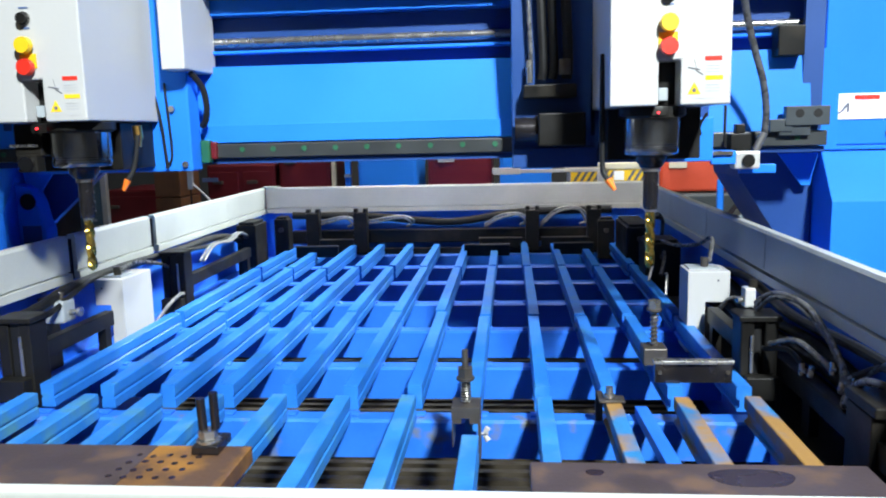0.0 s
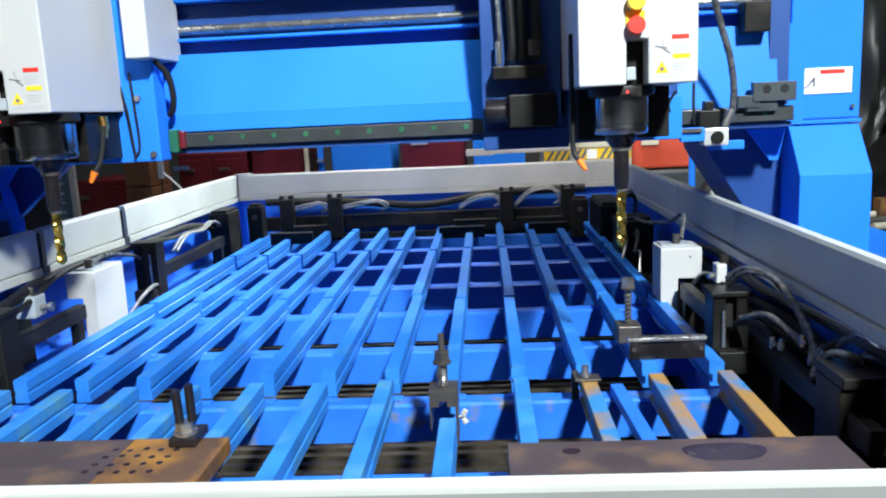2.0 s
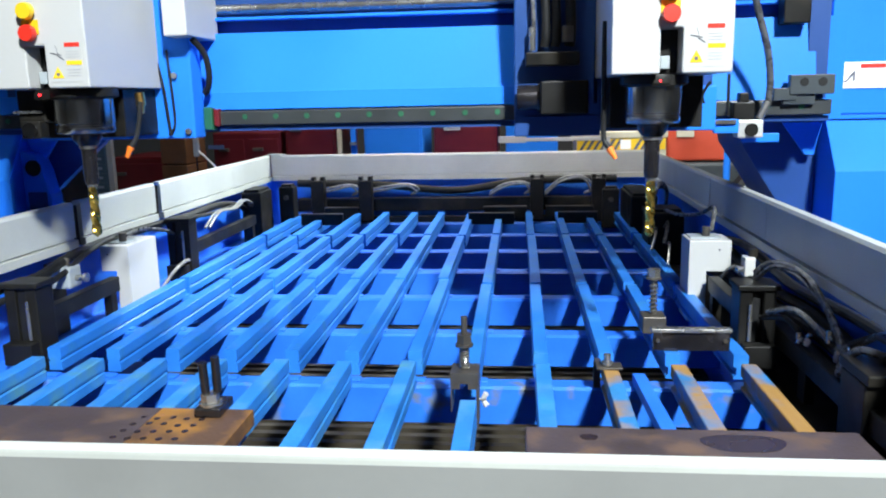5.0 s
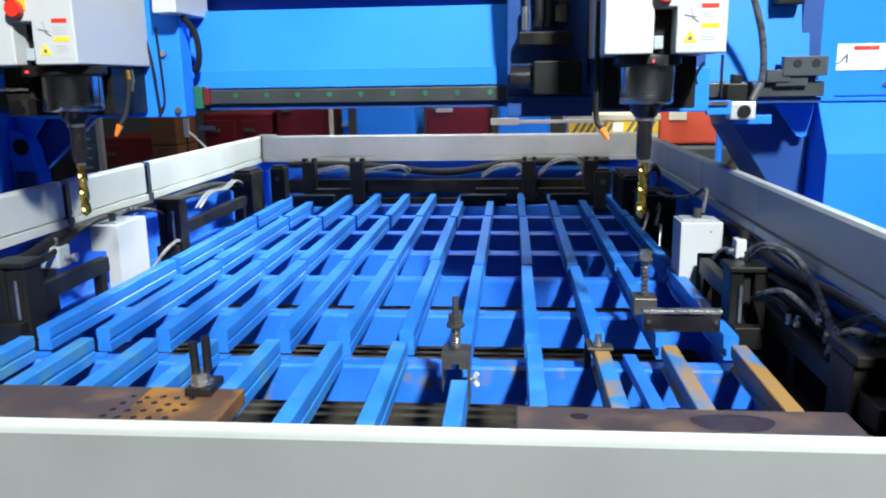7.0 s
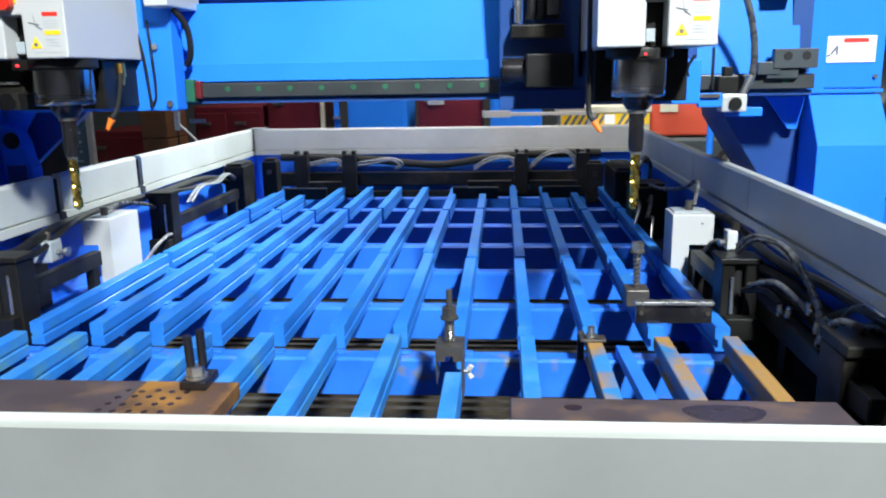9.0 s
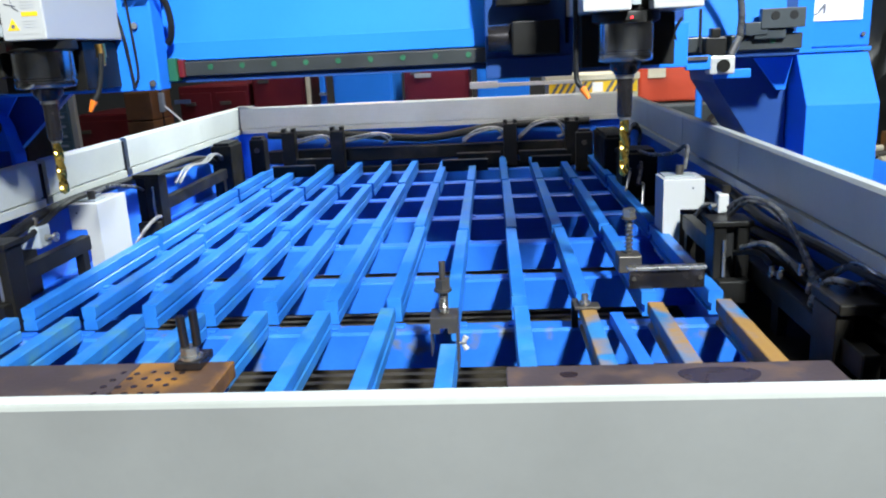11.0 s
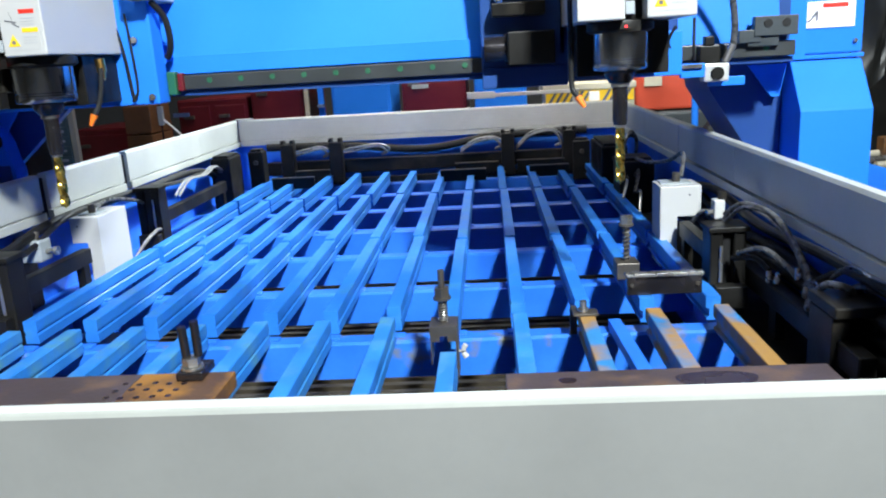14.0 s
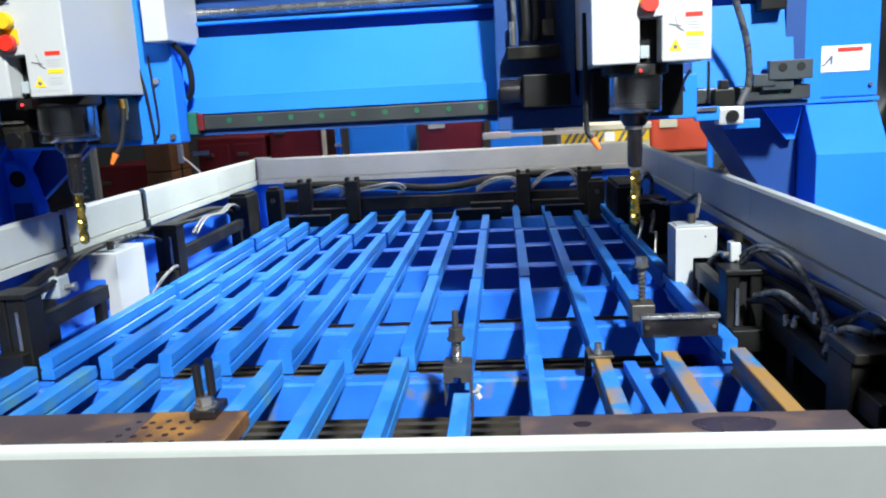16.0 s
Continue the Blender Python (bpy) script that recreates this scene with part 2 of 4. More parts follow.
part("side_wall", boxes(((0.985, 0.02, 0), (1.04, 3.45, 1.02)), bevel=0.004), BLUE_BED, bed)
part("end_wall", boxes(((-0.985, 3.39, 0), (0.985, 3.45, 1.02)), bevel=0.004), BLUE_BED, bed)
part("front_wall", boxes(((-0.985, 0.02, 0), (0.985, 0.07, 0.86)), bevel=0.004), BLUE_BED, bed)
part("side_shelf", boxes(((-0.985, 0.07, 0.72), (-0.83, 3.39, 0.79)), bevel=0.004), BLUE_BED, bed)
part("side_shelf", boxes(((0.83, 0.07, 0.72), (0.985, 3.39, 0.79)), bevel=0.004), BLUE_BED, bed)
part("chip_tray", boxes(((-0.985, 0.07, 0.40), (0.985, 3.39, 0.44))), CHIP, bed, "brown ribbed chip tray under the bars")
rib = mesh_of("tray_rib", boxes(((-0.95, -0.012, 0), (0.95, 0.012, 0.022))), CHIP, (0, 0, 0))
for i in range(60):
    piece("tray_rib", rib, bed, (0, 0.14 + i * 0.054, 0.44))
# cross bars: folded channels with a sloped top fold
bar_outline = [(0, 0.732), (0, 0.81), (0.006, 0.815), (0.05, 0.815), (0.054, 0.81), (0.054, 0.79), (0.044, 0.79), (0.044, 0.805), (0.012, 0.805), (0.012, 0.732)]
bar_mesh = mesh_of("cross_bar", prism(bar_outline, "x", -0.83, 0.83), BLUE_BED, (0, 0, 0))
bar_ys = [0.27, 0.64, 1.011, 1.382, 1.753, 2.129, 2.504, 2.88, 3.23]
worn_bar = mesh_of("cross_bar", prism(bar_outline, "x", -0.83, 0.83), BAR_WORN, (0, 0, 0))
for y in bar_ys:
    piece("cross_bar", worn_bar if y < 1.1 else bar_mesh, bed, (0, y, 0))
# slat rails, each in four lengths laid end to end
slat_outline = [(-0.014, 0), (0.014, 0), (0.014, 0.006), (0.0085, 0.009), (0.0085, 0.025), (0.0148, 0.028), (0.0158, 0.031), (0.0158, 0.053), (0.0142, 0.055),
                (-0.0142, 0.055), (-0.0158, 0.053), (-0.0158, 0.031), (-0.0148, 0.028), (-0.0085, 0.025), (-0.0085, 0.009), (-0.014, 0.006)]
full_outline = [(-0.0158, 0), (0.0158, 0), (0.0156, 0.02), (0.0125, 0.0235), (0.0125, 0.0255), (0.0152, 0.028), (0.0158, 0.032), (0.0158, 0.053), (0.0142, 0.055),
                (-0.0142, 0.055), (-0.0158, 0.053), (-0.0158, 0.032), (-0.0152, 0.028), (-0.0125, 0.0255), (-0.0125, 0.0235), (-0.0156, 0.02)]


def slat(x, y0, y1, mat, slim=False):
    bm = prism(slat_outline if slim else full_outline, "y", y0, y1)
    me = mesh_of("slat", bm, mat, (0, y0, 0))
    piece("slat", me, bed, (x, y0, 0.815))


for i, x in enumerate(SLAT_X):
    wob = random.uniform(-0.012, 0.012)
    mid = 1.735 if i >= 7 else 1.795
    far = 2.57 + random.uniform(-0.02, 0.03)
    near_end = 0.80 if i == 7 else 1.015 + wob * 0.4
    slim = i >= 9
    shift = [random.uniform(-0.005, 0.005) for _ in range(4)]
    slat(x + shift[0], 0.12, near_end, RUSTY if i >= 9 else SLAT_TEAL, slim)
    slat(x + shift[1], 0.955 if i == 7 else (1.078 if i >= 10 else 1.078 + wob * 0.4), mid - 0.012, BLUE_SLAT, slim)
    slat(x + shift[2], mid + 0.012, far, BLUE_SLAT, slim)
    slat(x + shift[3], far + 0.025, 3.24 + random.uniform(-0.05, 0.03), BLUE_SLAT, slim)
part("loose_strip", prism([(0.562, 1.045), (0.588, 1.045), (0.604, 0.66), (0.576, 0.66)], "z", 0.8155, 0.838, 0.001), BLUE_BED, bed, "short loose strip lying on the near bar")
# weld pads where rails meet bars
pad = mesh_of("weld_pad", boxes(((-0.025, -0.013, 0), (0.025, 0.013, 0.005)), bevel=0.002), BLUE_BED, (0, 0, 0))
for y in (1.045, 1.41, 1.78, 2.156):
    for x in SLAT_X[:9]:
        piece("weld_pad", pad, bed, (x + random.uniform(-0.006, 0.006), y, 0.815))

# ---- white splash guards ----


def guard_outline():
    """Section across a side guard: an upright sheet with a folded top lip and a stepped hem."""
    return [(0, 1.048), (0, 1.142), (0.004, 1.15), (0.024, 1.15), (0.024, 1.138), (0.012, 1.138), (0.012, 1.02), (-0.006, 1.02), (-0.006, 1.042), (0.007, 1.043), (0.007, 1.047)]


for sgn, name in ((-1, "wall side with the small clamp posts"), (1, "wall side with the grey hoses")):
    outline = [(sgn * (0.95 + a), z) for a, z in guard_outline()]
    cuts = ((0.0, 1.544), (1.582, 2.058), (2.1, 3.372)) if sgn < 0 else ((0.0, 1.47), (1.473, 2.072), (2.08, 3.372))
    for y0, y1 in cuts:
        g = thing("splash_guard", (sgn * 0.956, (y0 + y1) / 2, 1.02), "long white painted sheet splash guard along the bed edge", "guard", "splash guards round the bed")
        part("sheet", prism(outline, "y", y0, y1), GUARD, g)
        if y1 < 3:
            # black strip added behind each seam to make the open gap dark
            part("seam_backing", boxes(((min(sgn * 0.9635, sgn * 0.972), y1 - 0.02, 1.02), (max(sgn * 0.9635, sgn * 0.972), y1 + 0.045, 1.137))), BLACK, g, "black backing strip that darkens the seam gap")
g = thing("splash_guard", (0, 3.38, 1.02), "white painted sheet splash guard across the far bed end", "guard", "splash guards round the bed")
part("sheet", prism([(3.372 + a, z) for a, z in guard_outline()], "x", -0.948, 0.948), GUARD, g)
part("corner_tab", prism([(-0.96, 3.36), (-0.9, 3.372), (-0.88, 3.41), (-0.96, 3.41)], "z", 1.1515, 1.156), GUARD, g)
g = thing("front_guard", (0, -0.01, 0), "wide white painted front panel of the bed with folded top edge", "guard", "splash guards round the bed")
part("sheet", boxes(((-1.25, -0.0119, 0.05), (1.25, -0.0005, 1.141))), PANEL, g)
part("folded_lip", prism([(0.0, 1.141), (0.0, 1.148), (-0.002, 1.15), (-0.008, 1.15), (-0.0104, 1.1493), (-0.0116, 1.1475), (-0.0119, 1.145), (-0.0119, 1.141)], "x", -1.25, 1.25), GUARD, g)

# ---- the gantry ----
EYE_POINT, FRAME_SIZE, HEAD_SIZE = Vector((0.33, -0.573, 1.415)), 1.066, 0.857


def resize(ob, k):
    """Scales a finished thing or part evenly about the camera's eye, so it still fits the view."""
    b = base_of(ob.parent) + Vector(ob.location) if ob.parent else Vector(ob.location)
    ob.matrix_basis = Matrix.Translation(Vector(ob.location) + (k - 1) * (b - EYE_POINT)) @ Matrix.Scale(k, 4)


gantry = thing("gantry", (-0.06, 2.0, 0), "bright blue portal frame spanning the bed on two columns", "gantry")
GX = -0.03
# upper part, out of view, is raised to 3.05 to shade the far guard
beam = part("beam", prism([(1.74, 1.345), (2.15, 1.345), (2.15, 3.05), (1.74, 3.05), (1.74, 1.77), (1.86, 1.77), (1.86, 1.622), (1.74, 1.622)], "x", -1.30, 1.217), BLUE, gantry)
part("front_cover", prism([(1.70, 1.40), (1.735, 1.622), (1.7385, 1.622), (1.7385, 1.40)], "x", -1.193, 1.132), BLUE, beam, "smooth bright blue sheet cover")
part("cover_lip", boxes(((-1.3, 1.69, 1.402), (0.33, 1.6985, 1.452)), bevel=0.001), BLUE, beam)
part("lower_rail", boxes(((-1.3, 1.684, 1.357), (1.17, 1.7385, 1.398)), bevel=0.003), RAIL, beam, "grey guide rail with green caps")
part("underside_lip", boxes(((-1.3, 1.70, 1.34), (1.17, 1.7385, 1.354))), SHADED_BLUE, beam)
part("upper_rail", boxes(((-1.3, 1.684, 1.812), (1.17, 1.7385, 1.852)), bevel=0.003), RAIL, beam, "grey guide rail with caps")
# dark strips put where shade fills the gaps beside the columns
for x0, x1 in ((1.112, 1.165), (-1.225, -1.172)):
    part("shade_strip", boxes(((x0, 1.72, 1.40), (x1, 1.7385, 2.2))), SHADED_BLUE, beam, "navy strip for the shade in the gap beside the column")
# back of the recess takes the shaded blue, so its gloom is painted
part("recess_back", boxes(((-1.3, 1.80, 1.622), (1.16, 1.858, 1.768))), SHADED_BLUE, beam)
part("recess_lip", boxes(((-1.3, 1.742, 1.660), (1.16, 1.79, 1.668))), BLUE, beam)
part("screw", rods(((-1.25, 1.765, 1.694), (1.16, 1.765, 1.694), 0.012)), STEEL, beam, "polished steel ball screw", smooth=True)
part("name_plate", boxes(((-0.24, 1.733, 1.89), (0.2, 1.7385, 1.97)), bevel=0.001), PAPER, beam, "blank white plate")
cap = mesh_of("rail_cap", rods(((0, 0, 0), (0, -0.0025, 0), 0.008), seg=12), GREEN, (0, 0, 0))
for i in range(26):
    for z in (1.381, 1.834):
        piece("rail_cap", cap, beam, (-1.21 + i * 0.092, 1.6838, z))
bolt = mesh_of("cover_bolt", rods(((0, 0, 0), (0, -0.003, 0), 0.004), seg=10), INK, (0, 0, 0))
for i in range(11):
    piece("cover_bolt", bolt, beam, (-1.1 + i * 0.19, 1.7015, 1.408))


def column(sgn):
    """One leg with its stepped foot, gusset and warning plate."""

    def X(x):
        return GX + sgn * (x - GX)

    def span(a, b):
        return min(X(a), X(b)), max(X(a), X(b))

    a, b = span(1.218, 1.422)
    leg = part("column", boxes(((a, 1.85, 1.352), (b, 2.3, 3.05)), bevel=0.004), BLUE, gantry)
    part("seam_plate", boxes(((a - 0.004, 1.842, 1.338), (b + 0.004, 2.3, 1.35)), bevel=0.002), BLUE, leg)
    back = 2.4 if sgn > 0 else 1.93
    part("foot", prism([(1.85, 1.335), (1.752, 1.195), (1.752, 0.93), (back, 0.93), (back, 1.335)], "x", a, b, 0.003), BLUE, leg)
    part("carriage", boxes(((min(X(1.13), X(1.75)), 1.35, -0.1335), (max(X(1.13), X(1.75)), 2.55, 0.925)), bevel=0.006), BLUE, leg)
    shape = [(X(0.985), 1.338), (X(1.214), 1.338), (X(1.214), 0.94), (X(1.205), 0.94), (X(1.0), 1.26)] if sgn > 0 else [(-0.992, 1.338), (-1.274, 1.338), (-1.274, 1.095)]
    part("gusset", prism(shape, "y", 1.9, 2.2 if sgn > 0 else 1.93), SHADED_BLUE, leg, "diagonal gusset under the beam, blue darkened for shade")
    part("rib", prism([(X(1.10), 1.33), (X(1.214), 1.33), (X(1.195), 1.235), (X(1.17), 1.235)], "y", 1.862, 1.872), BLUE, leg)
    for x in (1.235, 1.40):
        part("bolt", rods(((X(x), 1.848, 1.385), (X(x), 1.842, 1.385), 0.006), seg=12), STEEL, leg)
    plate = part("warning_plate", boxes(((min(X(1.243), X(1.395)), 1.846, 1.426), (max(X(1.243), X(1.395)), 1.8485, 1.5))), PAPER, leg, "white warning plate with a red header bar")
    x0 = min(X(1.243), X(1.395))
    part("header_bar", boxes(((x0 + 0.06, 1.8445, 1.482), (x0 + 0.13, 1.8455, 1.494))), RED, plate)
    for k in range(3):
        part("text_bar", boxes(((x0 + 0.066, 1.8445, 1.466 - k * 0.012), (x0 + 0.122, 1.8455, 1.468 - k * 0.012))), PALE, plate)
    part("pictogram", prism([(x0 + 0.012, 1.445), (x0 + 0.024, 1.45), (x0 + 0.03, 1.46), (x0 + 0.042, 1.474), (x0 + 0.046, 1.474), (x0 + 0.046, 1.448), (x0 + 0.04, 1.445), (x0 + 0.04, 1.462), (x0 + 0.03, 1.45), (x0 + 0.02, 1.442)], "y", 1.8445, 1.8455), INK, plate)
    if sgn < 0:
        base = part("inner_base", prism([(-1.276, 1.285), (-1.226, 1.27), (-1.206, 1.22), (-1.195, 1.16), (-1.186, 1.14), (-1.186, 0.93), (-1.276, 0.93)], "y", 1.82, 1.885, 0.003), BLUE, leg, "blue inner foot with a round opening")
        # dark disc and plate laid on the face imitate the shade inside openings
        part("opening", lathe(0, 0, [(0.026, 0.0), (0.026, 0.004)]), RUBBER, base, smooth=True).matrix_basis = Matrix.Translation(Vector((-1.236, 1.8195, 1.228)) - base_of(base)) @ Euler((radians(90), 0, 0)).to_matrix().to_4x4() @ Matrix.Translation(base_of(base))
        part("recess", boxes(((-1.262, 1.817, 1.092), (-1.2, 1.8198, 1.15))), SHADED_BLUE, base)
        ledge = part("ledge", boxes(((-1.275, 1.75, 0.93), (-1.19, 1.8185, 1.072)), bevel=0.003), BLUE, leg)
        for k in range(3):
            part("knob", rods(((-1.262 + 0.03 * k, 1.785, 1.072), (-1.262 + 0.03 * k, 1.785, 1.085), 0.011)), BLACK, ledge, smooth=True)


column(1)
column(-1)
part("stop_bracket", boxes(((1.05, 1.66, 1.412), (1.166, 1.683, 1.464)), ((1.01, 1.664, 1.396), (1.07, 1.683, 1.43)), ((1.036, 1.668, 1.385), (1.12, 1.683, 1.412)), bevel=0.002), BRACKET, gantry, "dark grey stop bracket with two holes")
# flat black discs stand in for the shade in the bracket's holes
for x in (1.086, 1.134):
    part("bore", rods(((x, 1.6595, 1.445), (x, 1.658, 1.445), 0.0115)), RUBBER, gantry)
part("upper_bracket", boxes(((1.03, 1.68, 1.60), (1.10, 1.738, 1.68)), bevel=0.003), BLACK, gantry, "black stop block")

resize(gantry, FRAME_SIZE * HEAD_SIZE)

# ---- drilling heads ----


def drill_bit(x, y, z0, z1, r):
    """Two-flute twist drill with a pointed tip."""
    bm = bmesh.new()
    rows, seg = 40, 20
    rings = []
    for i in range(rows + 1):
        u = i / rows
        z = z0 + (z1 - z0) * u
        turn = u * 2 * math.pi * 1.5
        taper = 1.0 if u < 0.94 else max(0.06, 1 - (u - 0.94) / 0.06)
        ring = []
        for s in range(seg):
            a = 2 * math.pi * s / seg
            flute = 1 - 0.42 * max(0, math.cos(2 * a)) ** 1.5
            ring.append(bm.verts.new((x + r * taper * flute * math.cos(a + turn), y + r * taper * flute * math.sin(a + turn), z)))
        rings.append(ring)
    for a, b in zip(rings, rings[1:]):
        for s in range(seg):
            bm.faces.new((a[s], b[s], b[(s + 1) % seg], a[(s + 1) % seg]))
    bm.faces.new(rings[0]), bm.faces.new(rings[-1][::-1])
    bmesh.ops.recalc_face_normals(bm, faces=bm.faces)
    return bm


def head(x0, width, axis_x, tip, saddle, plate, back, girth):
    h = thing("drill_head", (axis_x, 1.45, 1.3), "white boxy drilling head with dark spindle and gold drill", "drill head", "drilling heads on the gantry")
    zb, zs, zt = 1.468, 1.572, 2.45
    out = [(x0, zb), (x0 + 0.112, zb), (x0 + 0.112, zs), (x0 + 0.162, zs), (x0 + 0.162, zb), (x0 + width, zb), (x0 + width, zt), (x0, zt)]
    body = part("housing", prism(out, "y", 1.34, back, 0.004), WHITE, h, "white sheet metal housing")
    # black filler added so the slot looks dark inside
    part("slot_block", boxes(((x0 + 0.113, 1.40, 1.47), (x0 + 0.161, 1.62, 1.571))), BLACK, h)
    part("slot_switch", boxes(((x0 + 0.118, 1.375, 1.48), (x0 + 0.14, 1.3995, 1.51)), bevel=0.002), GREY, h)
    frame_part = part("saddle", boxes(((saddle[0], 1.60, 1.325), (saddle[1], 1.675, 2.2)), bevel=0.004), saddle[2], h, "saddle plate running on the rails")
    # slide is coloured black to hold the shade under the housing
    part("slide", boxes(((x0 + 0.02, 1.54, 1.335), (x0 + width - 0.02, 1.742, 1.466)), bevel=0.003), BLACK, h)
    part("collar", lathe(axis_x, 1.45, [(girth + 0.012, 1.467), (girth + 0.014, 1.46), (girth + 0.014, 1.446), (girth + 0.002, 1.44)]), BLACK, h, smooth=True)
    sp = part("spindle", lathe(axis_x, 1.45, [(girth - 0.0005, 1.4395), (girth, 1.43), (girth, 1.376), (girth - 0.002, 1.374), (girth - 0.002, 1.37), (girth, 1.368), (girth, 1.356), (girth - 0.003, 1.351), (0.05, 1.348)]), CASE, h, "dark glossy spindle case", smooth=True)
    part("nose", lathe(axis_x, 1.45, [(0.04, 1.3475), (0.038, 1.335), (0.026, 1.318)]), HOLDER, sp, smooth=True)
    part("collet_ring", lathe(axis_x, 1.45, [(0.023, 1.3175), (0.023, 1.309)]), STEEL, sp, smooth=True)
    part("tool_holder", lathe(axis_x, 1.45, [(0.019, 1.3085), (0.019, 1.225), (0.0165, 1.214)]), HOLDER, h, "dark tool holder", smooth=True)
    part("holder_ring", lathe(axis_x, 1.45, [(0.0135, 1.2135), (0.0135, 1.207)]), STEEL, h, smooth=True)
    part("drill_bit", drill_bit(axis_x, 1.45, 1.2065, tip, 0.0126), GOLD, h, "gold coated twist drill", smooth=True)
    part("indicator", rods(((x0 + 0.118, 1.372, 1.452), (x0 + 0.118, 1.366, 1.452), 0.003), seg=12), LED, h, "glowing red indicator")
    part("lamp_mount", boxes(((x0 + 0.10, 1.373, 1.441), (x0 + 0.165, 1.39, 1.466))), BLACK, h)
    bx = x0 + 0.132
    for z, mat, name in ((1.655, YELLOW, "yellow_button"), (1.602, RED, "red_button")):
        collar = part(name, lathe(bx, 0, [(0.019, 0.024), (0.021, 0.018), (0.021, 0.008), (0.012, 0.0)]), mat, h, smooth=True)
        collar.matrix_basis = Matrix.Translation(Vector((0, 1.339 - 1.45, z - 1.3)) + Vector((0, 0, 0))) @ Euler((radians(90), 0, 0)).to_matrix().to_4x4() @ Matrix.Translation((0, 1.45, 1.3))
    part("button_ring", prism([(bx - 0.022, 1.60), (bx + 0.022, 1.60), (bx + 0.022, 1.635), (bx - 0.022, 1.635)], "y", 1.3375, 1.3395), YELLOW, h)
    part("key_switch", rods(((bx, 1.339, 1.72), (bx, 1.322, 1.72), 0.013)), BLACK, h, "black rotary switch", smooth=True)
    part("switch_ring", rods(((bx, 1.339, 1.72), (bx, 1.335, 1.72), 0.017)), STEEL, h, smooth=True)
    for z in (1.695, 1.744, 1.63):
        part("caption_bar", boxes(((bx - 0.012, 1.3385, z), (bx + 0.012, 1.3395, z + 0.004))), LABEL_GREY, h)
    # warning label beside the slot
    lx = x0 + 0.172
    lab = part("warning_label", boxes(((lx, 1.3392, 1.482), (lx + 0.088, 1.3398, 1.588))), WHITE, h, "white warning label")
    part("red_bar", boxes(((lx + 0.044, 1.3383, 1.568), (lx + 0.083, 1.3391, 1.578))), RED, lab)
    part("yellow_bar", boxes(((lx + 0.046, 1.3383, 1.524), (lx + 0.086, 1.3391, 1.534))), YELLOW, lab)
    part("triangle", prism([(lx + 0.006, 1.492), (lx + 0.036, 1.492), (lx + 0.021, 1.52)], "y", 1.3383, 1.3391), YELLOW, lab)
    part("triangle_mark", rods(((lx + 0.021, 1.3382, 1.501), (lx + 0.021, 1.3377, 1.501), 0.005), seg=8), INK, lab)
    for k in range(3):
        part("text_bar", boxes(((lx + 0.046, 1.3383, 1.556 - k * 0.007), (lx + 0.08, 1.3391, 1.5575 - k * 0.007))), PALE, lab)
        part("text_bar", boxes(((lx + 0.046, 1.3383, 1.512 - k * 0.007), (lx + 0.08, 1.3391, 1.5135 - k * 0.007))), PALE, lab)
    for a, b in (((0.006, 1.552), (0.034, 1.546)), ((0.02, 1.57), (0.026, 1.548)), ((0.024, 1.545), (0.04, 1.535))):
        part("sketch_line", prism([(lx + a[0], a[1]), (lx + b[0], b[1]), (lx + b[0], b[1] + 0.003), (lx + a[0], a[1] + 0.003)], "y", 1.3383, 1.3391), INK, lab)
    if plate:
        p = part("letter_plate", boxes(((x0 + 0.1, 1.337, 1.81), (x0 + 0.166, 1.3395, 1.875))), LABEL_GREY, h, "blue grey letter plate")
        fc = bpy.data.curves.new("letters", "FONT")
        fc.body, fc.size, fc.extrude, fc.align_x = "H1", 0.055, 0.0008, "CENTER"
        fc.materials.append(INK)
        t = new("letters", fc)
        t.parent = p
        t.matrix_basis = Matrix.Translation(Vector((x0 + 0.133, 1.3362, 1.823)) - base_of(p)) @ Euler((radians(90), 0, 0)).to_matrix().to_4x4()
    return h, frame_part


def nozzle(h, pts, tipdir):
    part("coolant_hose", tube(pts, 0.007, seg=10), RUBBER, h, "black jointed coolant hose", smooth=True)
    a = Vector(pts[-1])
    part("nozzle_tip", rods((a, a + Vector(tipdir), 0.010, 0.005), seg=14), ORANGE, h, "orange coolant nozzle", smooth=True)


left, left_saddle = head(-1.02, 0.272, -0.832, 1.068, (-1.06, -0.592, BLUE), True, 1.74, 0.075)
# second saddle is coloured dark for the shadow its head casts on it
right, right_saddle = head(0.538, 0.277, 0.6545, 1.06, (0.31, 0.832, SHADED_BLUE), False, 1.738, 0.068)

nozzle(left, [(-0.71, 1.52, 1.43), (-0.712, 1.51, 1.38), (-0.72, 1.5, 1.335), (-0.732, 1.49, 1.31)], (-0.012, -0.006, -0.028))
part("brass_fitting", rods(((-0.715, 1.53, 1.455), (-0.712, 1.53, 1.42), 0.013), ((-0.712, 1.53, 1.42), (-0.712, 1.525, 1.40), 0.009)), BRASS, left, smooth=True)
nozzle(right, [(0.535, 1.46, 1.60), (0.533, 1.45, 1.5), (0.533, 1.45, 1.4), (0.535, 1.45, 1.315), (0.548, 1.44, 1.29)], (0.016, -0.008, -0.026))
# cable duct and hoses on the first saddle
duct = part("cable_duct", boxes(((-0.632, 1.53, 1.602), (-0.566, 1.76, 2.2)), bevel=0.004), WHITE, left_saddle, "white cable duct cover")
part("saddle_hose", tube([(-0.69, 1.592, 1.56), (-0.672, 1.59, 1.47), (-0.664, 1.59, 1.38), (-0.66, 1.59, 1.335)], 0.0038), RUBBER, left_saddle, smooth=True)
